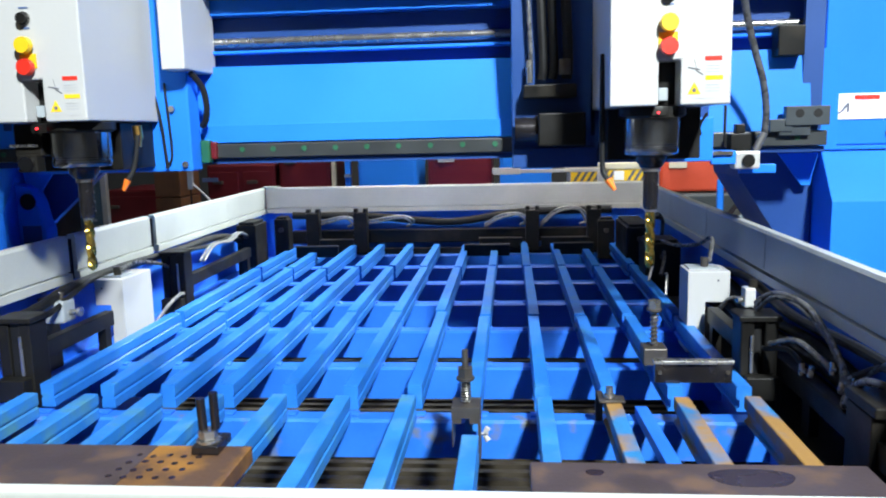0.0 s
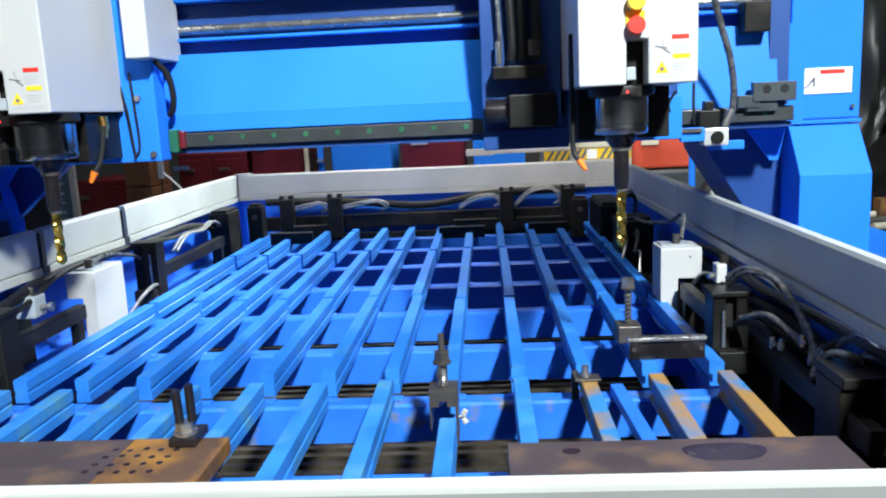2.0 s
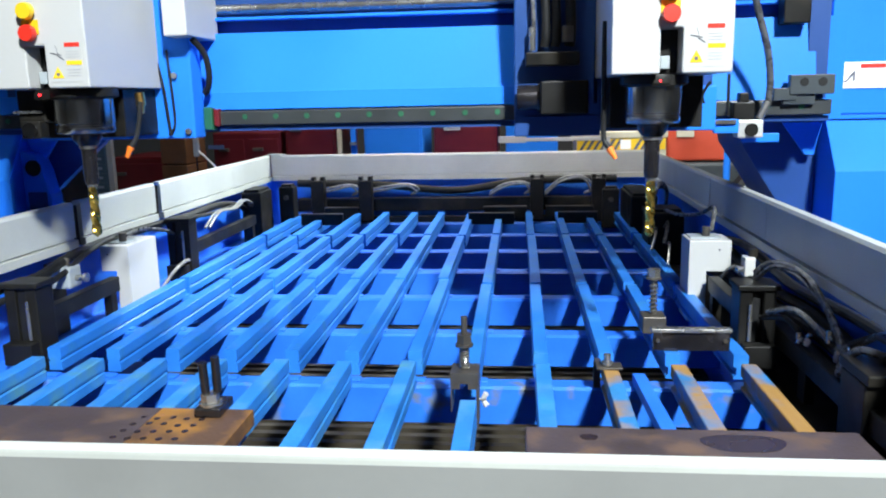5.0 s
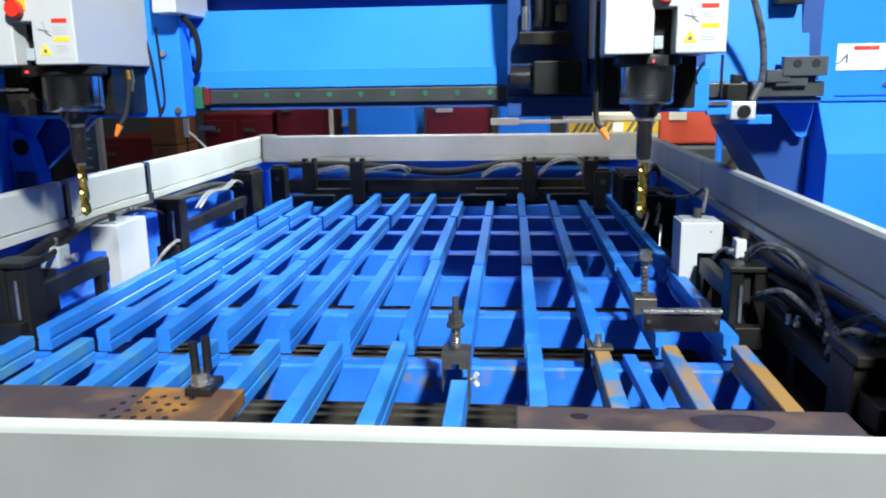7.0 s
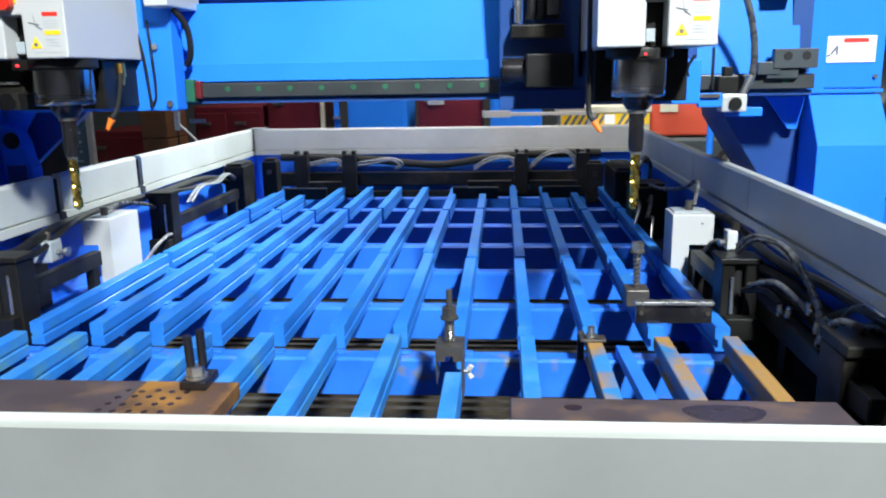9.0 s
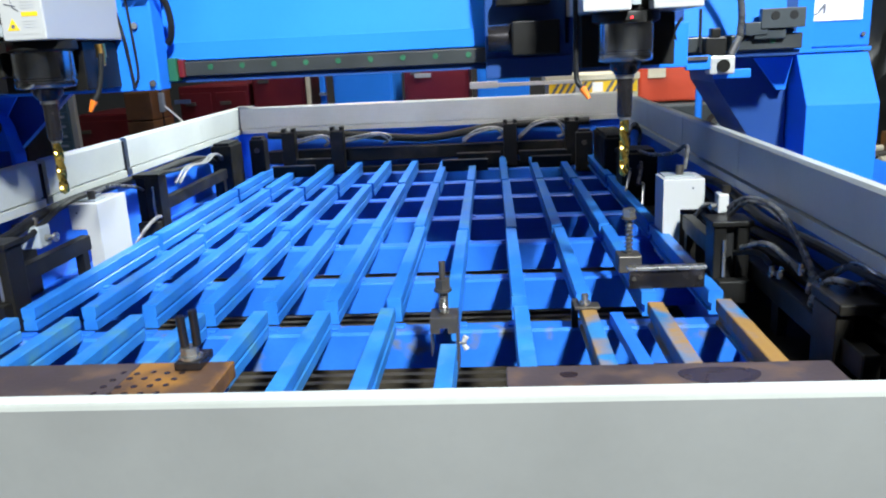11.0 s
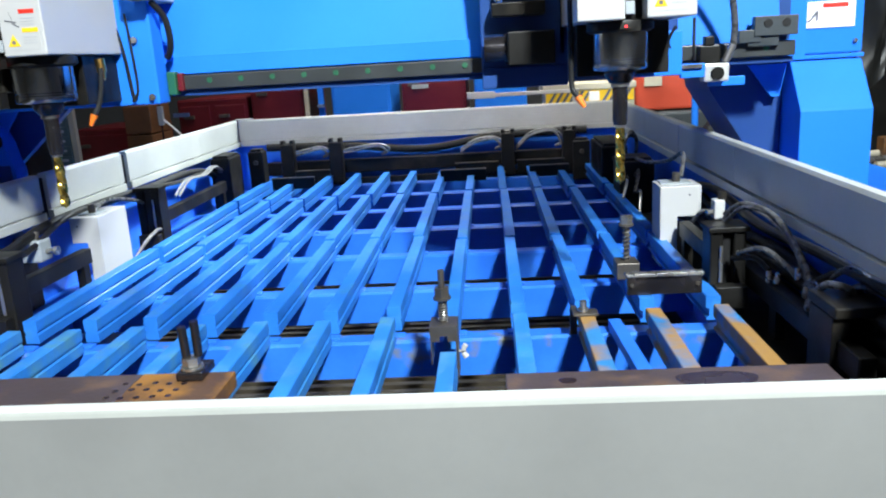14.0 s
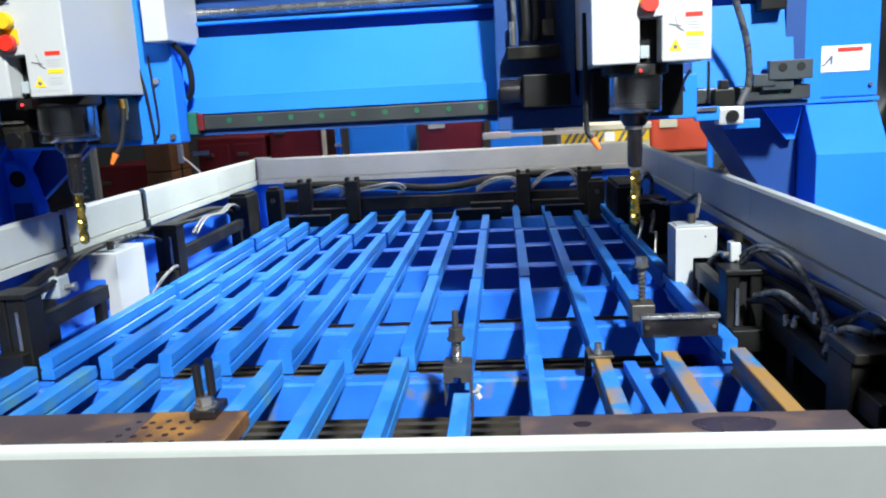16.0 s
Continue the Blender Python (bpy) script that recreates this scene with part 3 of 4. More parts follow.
part("saddle_hose", tube([(-0.655, 1.592, 1.57), (-0.648, 1.59, 1.47), (-0.646, 1.59, 1.37), (-0.665, 1.59, 1.335)], 0.0032), RUBBER, left_saddle, smooth=True)
part("cable_loop", tube([(-0.582, 1.6, 1.60), (-0.558, 1.62, 1.56), (-0.552, 1.63, 1.51), (-0.56, 1.64, 1.47), (-0.575, 1.65, 1.45)], 0.009), RUBBER, left_saddle, smooth=True)
part("wiper", boxes(((-0.59, 1.66, 1.345), (-0.565, 1.70, 1.41)), bevel=0.003), GREEN, left_saddle, "green rail wiper")
part("wiper_end", boxes(((-0.5645, 1.67, 1.355), (-0.548, 1.70, 1.405)), bevel=0.003), MAROON, left_saddle)
part("screw_head", rods(((-0.64, 1.598, 1.50), (-0.64, 1.59, 1.50), 0.009), seg=8), STEEL, left_saddle)
part("screw_head", rods(((-0.61, 1.598, 1.345), (-0.61, 1.59, 1.345), 0.009), seg=8), STEEL, left_saddle)
# probe unit under the first head
part("probe_block", boxes(((-1.0, 1.42, 1.38), (-0.925, 1.55, 1.466)), ((-0.985, 1.40, 1.34), (-0.93, 1.44, 1.385)), bevel=0.004), BLACK, left, "black measuring unit")
part("probe_lens", rods(((-0.957, 1.40, 1.362), (-0.957, 1.392, 1.362), 0.02)), CASE, left, smooth=True)
part("probe_arm", boxes(((-1.01, 1.41, 1.405), (-0.93, 1.418, 1.413)), bevel=0.002), STEEL, left)
# motor, cables and air regulator on the second saddle
part("feed_motor", rods(((0.318, 1.56, 1.418), (0.372, 1.56, 1.418), 0.033), ((0.372, 1.56, 1.418), (0.378, 1.56, 1.418), 0.038)), HOLDER, right_saddle, "dark round feed motor", smooth=True)
# box is black in place of the shadow the housing should throw
part("motor_box", boxes(((0.379, 1.50, 1.375), (0.50, 1.598, 1.46)), bevel=0.004), BLACK, right_saddle)
part("saddle_foot", boxes(((0.31, 1.59, 1.315), (0.54, 1.675, 1.37)), bevel=0.003), SHADED_BLUE, right_saddle)
for x, r in ((0.358, 0.006), (0.39, 0.012), (0.418, 0.012), (0.455, 0.014)):
    part("saddle_tube", tube([(x, 1.57, 2.2), (x - 0.004, 1.57, 1.85), (x + 0.004, 1.575, 1.6), (x, 1.58, 1.55)], r), RUBBER if r > 0.01 else HOSE, right_saddle, smooth=True)
part("tube_fitting", rods(((0.358, 1.57, 1.60), (0.358, 1.57, 1.54), 0.009)), STEEL, right_saddle, smooth=True)
part("tube_fitting", rods(((0.45, 1.565, 1.60), (0.45, 1.565, 1.56), 0.015)), DULL, right_saddle, smooth=True)
part("junction_block", boxes(((0.34, 1.54, 1.50), (0.48, 1.598, 1.535)), bevel=0.004), BLACK, right_saddle)
part("side_bracket", boxes(((0.70, 1.56, 1.325), (0.835, 1.598, 1.44)), ((0.66, 1.55, 1.325), (0.70, 1.598, 1.35)), bevel=0.004), BLUE, right_saddle, "blue lower bracket")
part("side_bracket_tail", boxes(((0.836, 1.58, 1.315), (0.90, 1.60, 1.352)), bevel=0.003), BLUE, right_saddle)
part("glide_plate", boxes(((0.836, 1.572, 1.34), (0.89, 1.5795, 1.35))), STEEL, right_saddle)
for pts in ([(0.79, 1.55, 1.466), (0.798, 1.56, 1.41), (0.815, 1.57, 1.37), (0.82, 1.575, 1.345)], [(0.815, 1.55, 1.45), (0.80, 1.56, 1.42), (0.80, 1.57, 1.385)], [(0.874, 1.6, 1.47), (0.874, 1.6, 1.40), (0.876, 1.6, 1.36)]):
    part("signal_cable", tube(pts, 0.004, seg=8), RUBBER, right_saddle, smooth=True)
reg = part("air_regulator", boxes(((0.905, 1.61, 1.30), (0.972, 1.66, 1.348)), bevel=0.005), ALLOY, right_saddle, "silver square air regulator")
# black disc on the face gives the bore its dark inside
part("regulator_bore", rods(((0.94, 1.6095, 1.322), (0.94, 1.604, 1.322), 0.017)), BLACK, right_saddle, smooth=True)
part("regulator_top", boxes(((0.895, 1.62, 1.349), (0.95, 1.66, 1.395)), ((0.91, 1.625, 1.395), (0.935, 1.655, 1.42)), bevel=0.003), BLACK, right_saddle)
part("regulator_elbow", rods(((0.965, 1.63, 1.35), (0.985, 1.63, 1.395), 0.010)), STEEL, right_saddle, smooth=True)
part("regulator_joint", rods(((0.878, 1.63, 1.332), (0.905, 1.63, 1.332), 0.013)), DULL, right_saddle, smooth=True)
part("regulator_arm", boxes(((0.93, 1.661, 1.285), (1.03, 1.672, 1.31)), bevel=0.003), BLUE, right_saddle)
part("air_hose", tube([(0.985, 1.63, 1.39), (0.985, 1.62, 1.45), (0.968, 1.6, 1.53), (0.938, 1.58, 1.61), (0.91, 1.55, 1.68), (0.87, 1.5, 1.78), (0.81, 1.5, 1.85)], 0.009), HOSE, right_saddle, "grey air hose", smooth=True)
part("guide_pin", boxes(((0.522, 1.60, 1.40), (0.532, 1.62, 1.56))), BLACK, right_saddle)

resize(left_saddle, FRAME_SIZE)
resize(right_saddle, FRAME_SIZE)
resize(left, HEAD_SIZE)
resize(right, HEAD_SIZE)

# ---- steel plates and small clamps lying on the slats ----
plate = thing("steel_plate", (-0.52, 0.5, 0.8705), "flat brown steel plate with rusty drilled end on the slats", "steel plate", "test plates on the slats")
part("plate_body", boxes(((-0.9, 0.36, 0.871), (-0.30, 0.668, 0.9)), bevel=0.002), PLATE, plate)
part("rusty_end", boxes(((-0.2995, 0.36, 0.871), (-0.135, 0.668, 0.9)), bevel=0.002), RUST, plate, "orange rusty drilled end")
# dark discs on the plate imitate the shade inside drilled holes
hole = mesh_of("drilled_hole", rods(((0, 0, 0), (0, 0, 0.0012), 0.0055), seg=12), OIL_AND_HOLES, (0, 0, 0))
for i in range(5):
    for j in range(4):
        piece("drilled_hole", hole, plate, (-0.325 + i * 0.026 + j * 0.004, 0.545 + j * 0.026 + random.uniform(-0.004, 0.004), 0.8996))
plate = thing("steel_plate", (0.58, 0.5, 0.8705), "flat brown mill-scale steel plate with an oil stain on the slats", "steel plate", "test plates on the slats")
part("plate_body", boxes(((0.332, 0.36, 0.871), (0.845, 0.62, 0.9)), bevel=0.003), PLATE, plate)


def blot(x, y, rx, ry, z):
    bm = bmesh.new()
    ring = [bm.verts.new((x + rx * math.cos(a) * (1 + 0.08 * math.sin(3 * a)), y + ry * math.sin(a) * (1 + 0.1 * math.cos(2 * a)), z)) for a in (2 * math.pi * k / 32 for k in range(32))]
    bm.faces.new(ring)
    top = bmesh.ops.extrude_face_region(bm, geom=list(bm.faces))["geom"]
    bmesh.ops.translate(bm, verts=[v for v in top if isinstance(v, bmesh.types.BMVert)], vec=(0, 0, 0.0006))
    bmesh.ops.recalc_face_normals(bm, faces=bm.faces)
    return bm


part("oil_stain", blot(0.66, 0.57, 0.062, 0.034, 0.8998), OIL_AND_HOLES, plate, "dark glossy oil stain")
part("oil_spot", blot(0.43, 0.582, 0.014, 0.012, 0.8998), OIL_AND_HOLES, plate)

cl = thing("bolt_clamp", (-0.2, 0.655, 0.9), "dull steel clamp with two upright studs on the plate", "clamp", "hand clamps on the slats")
part("base", boxes(((-0.224, 0.625, 0.9005), (-0.178, 0.69, 0.916)), bevel=0.003), HOLDER, cl)
part("washer", rods(((-0.202, 0.648, 0.9165), (-0.202, 0.648, 0.921), 0.02)), STEEL, cl, smooth=True)
part("nut", rods(((-0.202, 0.648, 0.9215), (-0.202, 0.648, 0.937), 0.016), seg=6), STEEL, cl)
part("stud", rods(((-0.209, 0.646, 0.9375), (-0.211, 0.645, 0.992), 0.0075)), HOLDER, cl, smooth=True)
part("stud", rods(((-0.19, 0.652, 0.9375), (-0.191, 0.652, 1.0), 0.0075)), HOLDER, cl, smooth=True)


def spring_clamp(x, y, zb, zt, ztip, notch, label, reach=0.42):
    c = thing("spring_clamp", (x, y, zb), label, "clamp", "hand clamps on the slats")
    if notch:
        out = [(x - 0.026, zb + 0.03), (x - 0.0235, zb + 0.03), (x - 0.0235, 0.8715), (x - 0.008, 0.8715), (x - 0.008, 0.882), (x + 0.008, 0.882), (x + 0.008, 0.8715), (x + 0.0235, 0.8715), (x + 0.0235, zb), (x + 0.028, zb), (x + 0.028, zt), (x - 0.026, zt)]
        part("block", prism(out, "y", y - 0.03, y + 0.03), DULL, c, "dull brown steel saddle block")
        part("screw", rods(((x + 0.028, y, zb + 0.045), (x + 0.042, y, zb + 0.045), 0.003)), STEEL, c)
        for d in (-0.008, 0.008):
            part("wing", rods(((x + 0.036, y, zb + 0.045 + d * 0.4), (x + 0.042, y, zb + 0.045 + 1.6 * d), 0.005, 0.006), seg=10), WHITE, c, smooth=True)
    else:
        part("block", boxes(((x - 0.027, y - 0.03, zb), (x + 0.027, y + 0.03, zt)), bevel=0.003), DULL, c)
    part("rod", rods(((x, y, zt), (x, y, ztip), 0.0062)), DULL, c, smooth=True)
    part("spring", spring(x, y, zt + 0.001, zt + (ztip - zt) * reach, 0.0085, 0.0018, 8), STEEL, c, smooth=True)
    k = zt + (ztip - zt) * (reach + 0.02)
    part("washer", rods(((x, y, k), (x, y, k + 0.005), 0.0175)), DULL, c, smooth=True)
    part("nut", rods(((x, y, k + 0.0045), (x, y, k + 0.024), 0.0155), seg=6), DULL if notch else STEEL, c)
    return c


spring_clamp(SLAT_X[7] - 0.012, 0.88, 0.795, 0.903, 1.008, True, "steel spring clamp with wing screw straddling a slat")
spring_clamp(0.636, 1.25, 0.871, 0.912, 1.02, False, "steel spring clamp standing on a slat by the gauge bar", 0.76)
gb = thing("gauge_bar", (0.69, 1.1, 0.8715), "dark flat gauge bar with a polished top edge across two slats", "gauge bar")
part("blade", boxes(((0.612, 1.098, 0.8715), (0.775, 1.110, 0.914)), bevel=0.001), HOLDER, gb)
part("polished_edge", boxes(((0.608, 1.09, 0.9145), (0.777, 1.112, 0.922)), bevel=0.001), STEEL, gb)
for x in (0.622, 0.765):
    part("bolt", rods(((x, 1.0975, 0.895), (x, 1.093, 0.895), 0.005), seg=6), DULL, gb)
st = thing("stop_stud", (0.505, 0.985, 0.8), "small bright stud on a dark plate across a slat gap", "stud")
part("plate", boxes(((0.48, 0.97, 0.8705), (0.532, 1.005, 0.876)), bevel=0.001), DULL, st)
part("leg", boxes(((0.478, 1.016, 0.8155), (0.492, 1.03, 0.8705)), ((0.48, 1.0055, 0.8705), (0.492, 1.03, 0.876))), DULL, st)
part("stud", rods(((0.502, 0.985, 0.878), (0.502, 0.985, 0.9), 0.0075), ((0.502, 0.985, 0.878), (0.502, 0.985, 0.884), 0.012)), STEEL, st, smooth=True)

# ---- white sensor housings beside the slats ----


def sensor(sgn, x_in, x_mid, x_out, y0, y1, zt, label):
    s = thing("sensor_housing", ((x_in + x_out) / 2, y0, 0.79), label, "sensor housing", "white housings beside the slats")
    out = [(x_in, 0.792), (x_mid, 0.792), (x_mid, 0.936), (x_out, 0.936), (x_out, zt), (x_in, zt)]
    part("cover", prism(out, "y", y0, y1, 0.002), WHITE, s)
    part("screw", rods((((x_mid + x_out) / 2, y0, zt - 0.025), ((x_mid + x_out) / 2, y0 - 0.002, zt - 0.025), 0.003), seg=8), INK, s)
    part("cable_gland", rods((((x_in + x_out) / 2, y0 + 0.06, zt), ((x_in + x_out) / 2, y0 + 0.06, zt + 0.03), 0.011)), DULL, s, smooth=True)
    part("top_plate", boxes(((min(x_in, x_out) + 0.01, y0 + 0.035, zt), (max(x_in, x_out) - 0.02, y0 + 0.1, zt + 0.004))), GREY, s)


sensor(-1, -0.829, -0.87, -0.915, 1.6, 1.785, 1.012, "white L-shaped sensor housing beside the cable bundle")
sensor(1, 0.79, 0.838, 0.903, 1.6, 1.71, 1.022, "white L-shaped sensor housing beside the grey hoses")

# ---- black hydraulic clamps along the bed edges ----


def side_clamp(xc, y, zt, bar, sgn):
    """Upright block on a shelf with a head plate, jaw and the flat bar it carries."""
    c = thing("hydraulic_clamp", (xc, y, 0.79), "black steel hydraulic clamp post with a long flat bar", "clamp", "black clamps along the bed edges")
    part("post", boxes(((xc - 0.04, y - 0.035, 0.7915), (xc - 0.012, y + 0.035, zt)), ((xc + 0.012, y - 0.035, 0.7915), (xc + 0.04, y + 0.035, zt)), bevel=0.003), BLACK, c)
    if sgn < 0:
        part("core", boxes(((xc - 0.0115, y - 0.03, 0.7915), (xc + 0.0115, y + 0.03, zt)), bevel=0.002), RUBBER, c)
    part("cylinder", rods(((xc, y, 0.84), (xc, y, zt - 0.012), 0.02)), RUBBER, c, smooth=True)
    part("head_plate", boxes(((xc - 0.046, y - 0.042, zt), (xc + 0.046, y + 0.042, zt + 0.012)), bevel=0.002), BLACK, c)
    part("jaw", boxes(((xc - 0.036, y - 0.07, 0.82), (xc + 0.036, y - 0.036, 0.872)), bevel=0.003), BLACK, c)
    part("rod", rods(((xc - sgn * 0.018, y - 0.04, 0.875), (xc - sgn * 0.018, y - 0.04, zt - 0.03), 0.004), seg=10), STEEL, c, smooth=True)
    if bar:
        part("bar", boxes(((xc - 0.014, bar[0], 0.888), (xc + 0.014, bar[1], 0.93)), bevel=0.002), BLACK, c, "flat black bar")
        part("bar_leg", boxes(((xc - 0.012, bar[1] - 0.05, 0.7915), (xc + 0.012, bar[1] - 0.02, 0.888))), BLACK, c)
    return c


side_clamp(-0.855, 1.16, 1.0, (1.196, 1.56), -1)
side_clamp(-0.855, 2.04, 1.02, (2.076, 2.78), -1)
side_clamp(0.85, 1.2, 0.99, (1.236, 1.57), 1)
# corner valve blocks at the far end
for x0, x1, y0, y1, z1 in ((-0.93, -0.84, 2.85, 3.02, 1.02), (-0.82, -0.75, 3.06, 3.14, 1.02), (0.80, 0.93, 2.35, 2.5, 0.99), (0.79, 0.9, 2.75, 3.1, 1.0), (0.72, 0.8, 3.2, 3.26, 0.98)):
    v = thing("valve_block", ((x0 + x1) / 2, (y0 + y1) / 2, 0.79), "black hydraulic valve block in the bed corner", "valve block", "valve blocks at the bed corners")
    part("body", boxes(((x0, y0, 0.7915), (x1, y1, z1)), bevel=0.006), BLACK, v)
    part("cap", boxes(((x0 + 0.01, y0 + 0.01, z1), (x1 - 0.01, y1 - 0.01, z1 + 0.012)), bevel=0.002), RUBBER, v)
    part("plug", rods((((x0 + x1) / 2, y0, z1 - 0.05), ((x0 + x1) / 2, y0 - 0.008, z1 - 0.05), 0.012), seg=12), DULL, v, smooth=True)
# rail along the second edge with its near frame
# sheet under a millimetre thick, added to darken the blue shelf
tp = lone("dark_shelf_sheet", boxes(((0.835, 0.3, 0.7905), (0.984, 3.2, 0.7912))), BLACK, "flat black sheet added to darken the shelf under the clamps", "plate")
rl = thing("clamp_rail", (0.93, 0.9, 0.79), "long black clamp rail with a box frame at its near end", "clamp rail")
part("rail", boxes(((0.895, 0.62, 0.86), (0.925, 1.6, 0.905)), bevel=0.003), BLACK, rl)
for y in (1.0, 1.5):
    part("rail_foot", boxes(((0.9, y, 0.7915), (0.92, y + 0.04, 0.86))), BLACK, rl)
part("frame", boxes(((0.885, 0.70, 0.7915), (0.915, 0.80, 0.945)), ((0.955, 0.70, 0.7915), (0.98, 0.80, 0.945)), ((0.885, 0.69, 0.9455), (0.982, 0.81, 0.965)), bevel=0.003), BLACK, rl)
part("frame_back", boxes(((0.9155, 0.79, 0.7915), (0.9545, 0.80, 0.94))), RUBBER, rl)
part("frame_strip", boxes(((0.915, 0.694, 0.80), (0.955, 0.7, 0.806))), STEEL, rl)
# far clamp beam with posts and jaws
fb = thing("far_clamp_beam", (0, 3.3, 0.79), "black clamp beam across the far bed end with upright posts", "clamp beam")
part("beam", boxes(((-0.8, 3.285, 0.87), (0.78, 3.345, 0.935)), bevel=0.004), BLACK, fb)
part("lower_beam", boxes(((-0.8, 3.27, 0.7915), (0.78, 3.30, 0.845)), bevel=0.004), BLACK, fb)
for x in (-0.675, -0.435, 0.41, 0.705):
    post = part("post", boxes(((x - 0.033, 3.225, 0.83), (x + 0.033, 3.284, 1.03)), bevel=0.004), BLACK, fb)
    part("fork", boxes(((x - 0.033, 3.235, 1.03), (x - 0.014, 3.275, 1.048)), ((x + 0.014, 3.235, 1.03), (x + 0.033, 3.275, 1.048))), BLACK, post)
    part("foot_bolt", rods(((x - 0.025, 3.224, 0.845), (x - 0.025, 3.215, 0.845), 0.008), seg=8), STEEL, post)
for x0, x1, y in ((-0.64, -0.47, 3.22), (-0.7, -0.5, 3.0), (0.09, 0.3, 3.0), (0.5, 0.68, 3.02), (0.45, 0.68, 3.22), (0.15, 0.36, 3.22)):
    j = part("jaw_plate", boxes(((x0, y, 0.845), (x1, y + 0.012, 0.895)), bevel=0.002), BLACK, fb)
    part("jaw_edge", boxes(((x0, y - 0.004, 0.8955), (x1, y + 0.014, 0.90))), DULL, j)

# ---- cables and hoses ----


def hose(pts, r, mat, label):
    return lone("hose", tube(pts, r, seg=10), mat, label, "hose", "hoses and cables round the bed", smooth=True)


hose([(-0.93, 0.5, 0.80), (-0.93, 0.8, 0.93), (-0.925, 1.1, 0.99), (-0.925, 1.3, 0.985), (-0.93, 1.5, 1.01), (-0.93, 1.8, 1.015), (-0.925, 2.2, 1.005), (-0.93, 2.6, 1.0), (-0.92, 2.85, 0.95), (-0.92, 2.9, 0.85)], 0.014, RUBBER, "thick black cable bundle running under the guard hem")
hose([(-0.915, 0.8, 0.85), (-0.91, 1.1, 0.96), (-0.905, 1.35, 0.97), (-0.91, 1.6, 1.022), (-0.91, 1.95, 1.02), (-0.90, 2.4, 0.99), (-0.91, 2.8, 0.97), (-0.9, 2.9, 0.86)], 0.008, RUBBER, "thin black cable running under the guard hem")
hose([(-0.87, 1.66, 1.03), (-0.88, 1.8, 1.03), (-0.875, 1.95, 1.0), (-0.87, 2.0, 0.98)], 0.006, HOSE, "grey cable from the sensor housing to the clamp")
hose([(-0.84, 2.08, 0.86), (-0.82, 1.98, 0.89), (-0.83, 1.9, 0.87), (-0.86, 1.86, 0.82)], 0.006, HOSE_PALE, "short looped grey hose by the clamp post")
for dx in (0, 0.016):
    hose([(-0.88 + dx, 2.3, 0.95), (-0.89 + dx, 2.45, 0.99), (-0.88 + dx, 2.6, 0.985), (-0.89 + dx, 2.75, 1.0), (-0.88, 2.86, 0.97)], 0.005, HOSE_PALE, "grey braided hose looping to the valve block")
for x0, x1, dz in ((-0.64, -0.475, 0.0), (-0.40, -0.18, 0.0), (0.18, 0.38, 0.005), (0.45, 0.67, 0.03)):
    for k in (0, 1):
        o = 0.014 * k
        up = x0 > -0.3
        hose([(x0, 3.27, (0.96 if up else 0.985) - o), (x0 + (x1 - x0) * 0.35, 3.24, 1.0 + dz - o), (x0 + (x1 - x0) * 0.8, 3.24, 1.01 + dz - 0.6 * o), (x1 + 0.01 - o, 3.25, 0.985 - o), (x1 - 0.03, 3.27, 0.955)], 0.0055, HOSE_PALE, "pale grey hose looped over the far clamp beam")
hose([(-0.8, 3.33, 1.01), (-0.4, 3.34, 1.0), (0, 3.35, 0.965), (0.35, 3.345, 1.01), (0.8, 3.33, 1.02)], 0.019, RUBBER, "black cable sagging along the far guard")
for k, (a, b) in enumerate(((0.0, 0.0), (0.012, 0.008), (0.024, 0.002))):
    hose([(0.855, 1.22, 1.02 - 0.01 * k), (0.87 + a * 0.3, 1.18 - a, 1.045 + b), (0.905 + a * 0.5, 1.10 - a, 1.04 + b), (0.93, 1.02 - a, 1.0), (0.935, 0.95 - a, 0.95), (0.93, 0.90, 0.915)], 0.0052, HOSE, "grey braided hose arching from the clamp to the rail")
hose([(0.93, 0.92, 0.94), (0.945, 0.85, 0.93), (0.965, 0.77, 0.975), (0.972, 0.66, 0.985), (0.972, 0.5, 0.96), (0.965, 0.35, 0.86)], 0.009, HOSE, "thick grey hose sweeping towards the front guard")
hose([(0.93, 0.9, 0.93), (0.90, 0.84, 0.915), (0.905, 0.79, 0.975), (0.93, 0.75, 0.98), (0.955, 0.8, 0.95), (0.945, 0.88, 0.92)], 0.007, HOSE, "grey hose curled over the clamp frame")
hose([(0.965, 2.1, 0.94), (0.968, 1.7, 0.99), (0.966, 1.3, 0.97), (0.968, 0.9, 0.99), (0.967, 0.5, 0.98), (0.967, 0.3, 0.9)], 0.012, RUBBER, "thick black cable along the bed wall")
hose([(0.86, 1.66, 1.04), (0.875, 1.7, 1.10), (0.87, 1.85, 1.06), (0.86, 2.1, 1.02), (0.86, 2.35, 1.0)], 0.006, HOSE, "grey cable rising from the sensor housing")
for k in (0, 1):
    hose([(0.82, 2.42, 0.99), (0.83, 2.4 + 0.03 * k, 1.06), (0.86, 2.45, 1.09 - 0.015 * k), (0.89, 2.5, 1.05), (0.89, 2.52, 0.97), (0.86, 2.3, 0.95), (0.83, 2.2, 0.9)], 0.007, RUBBER if k else HOSE, "looped hose above the valve block")
hose([(0.78, 2.15, 0.89), (0.80, 2.2, 0.93), (0.82, 2.3, 0.94)], 0.005, STEEL, "short bright pipe by the valve block")
hose([(0.80, 1.95, 0.88), (0.815, 2.02, 0.93), (0.83, 2.12, 0.92)], 0.005, STEEL, "short bright pipe by the valve block")
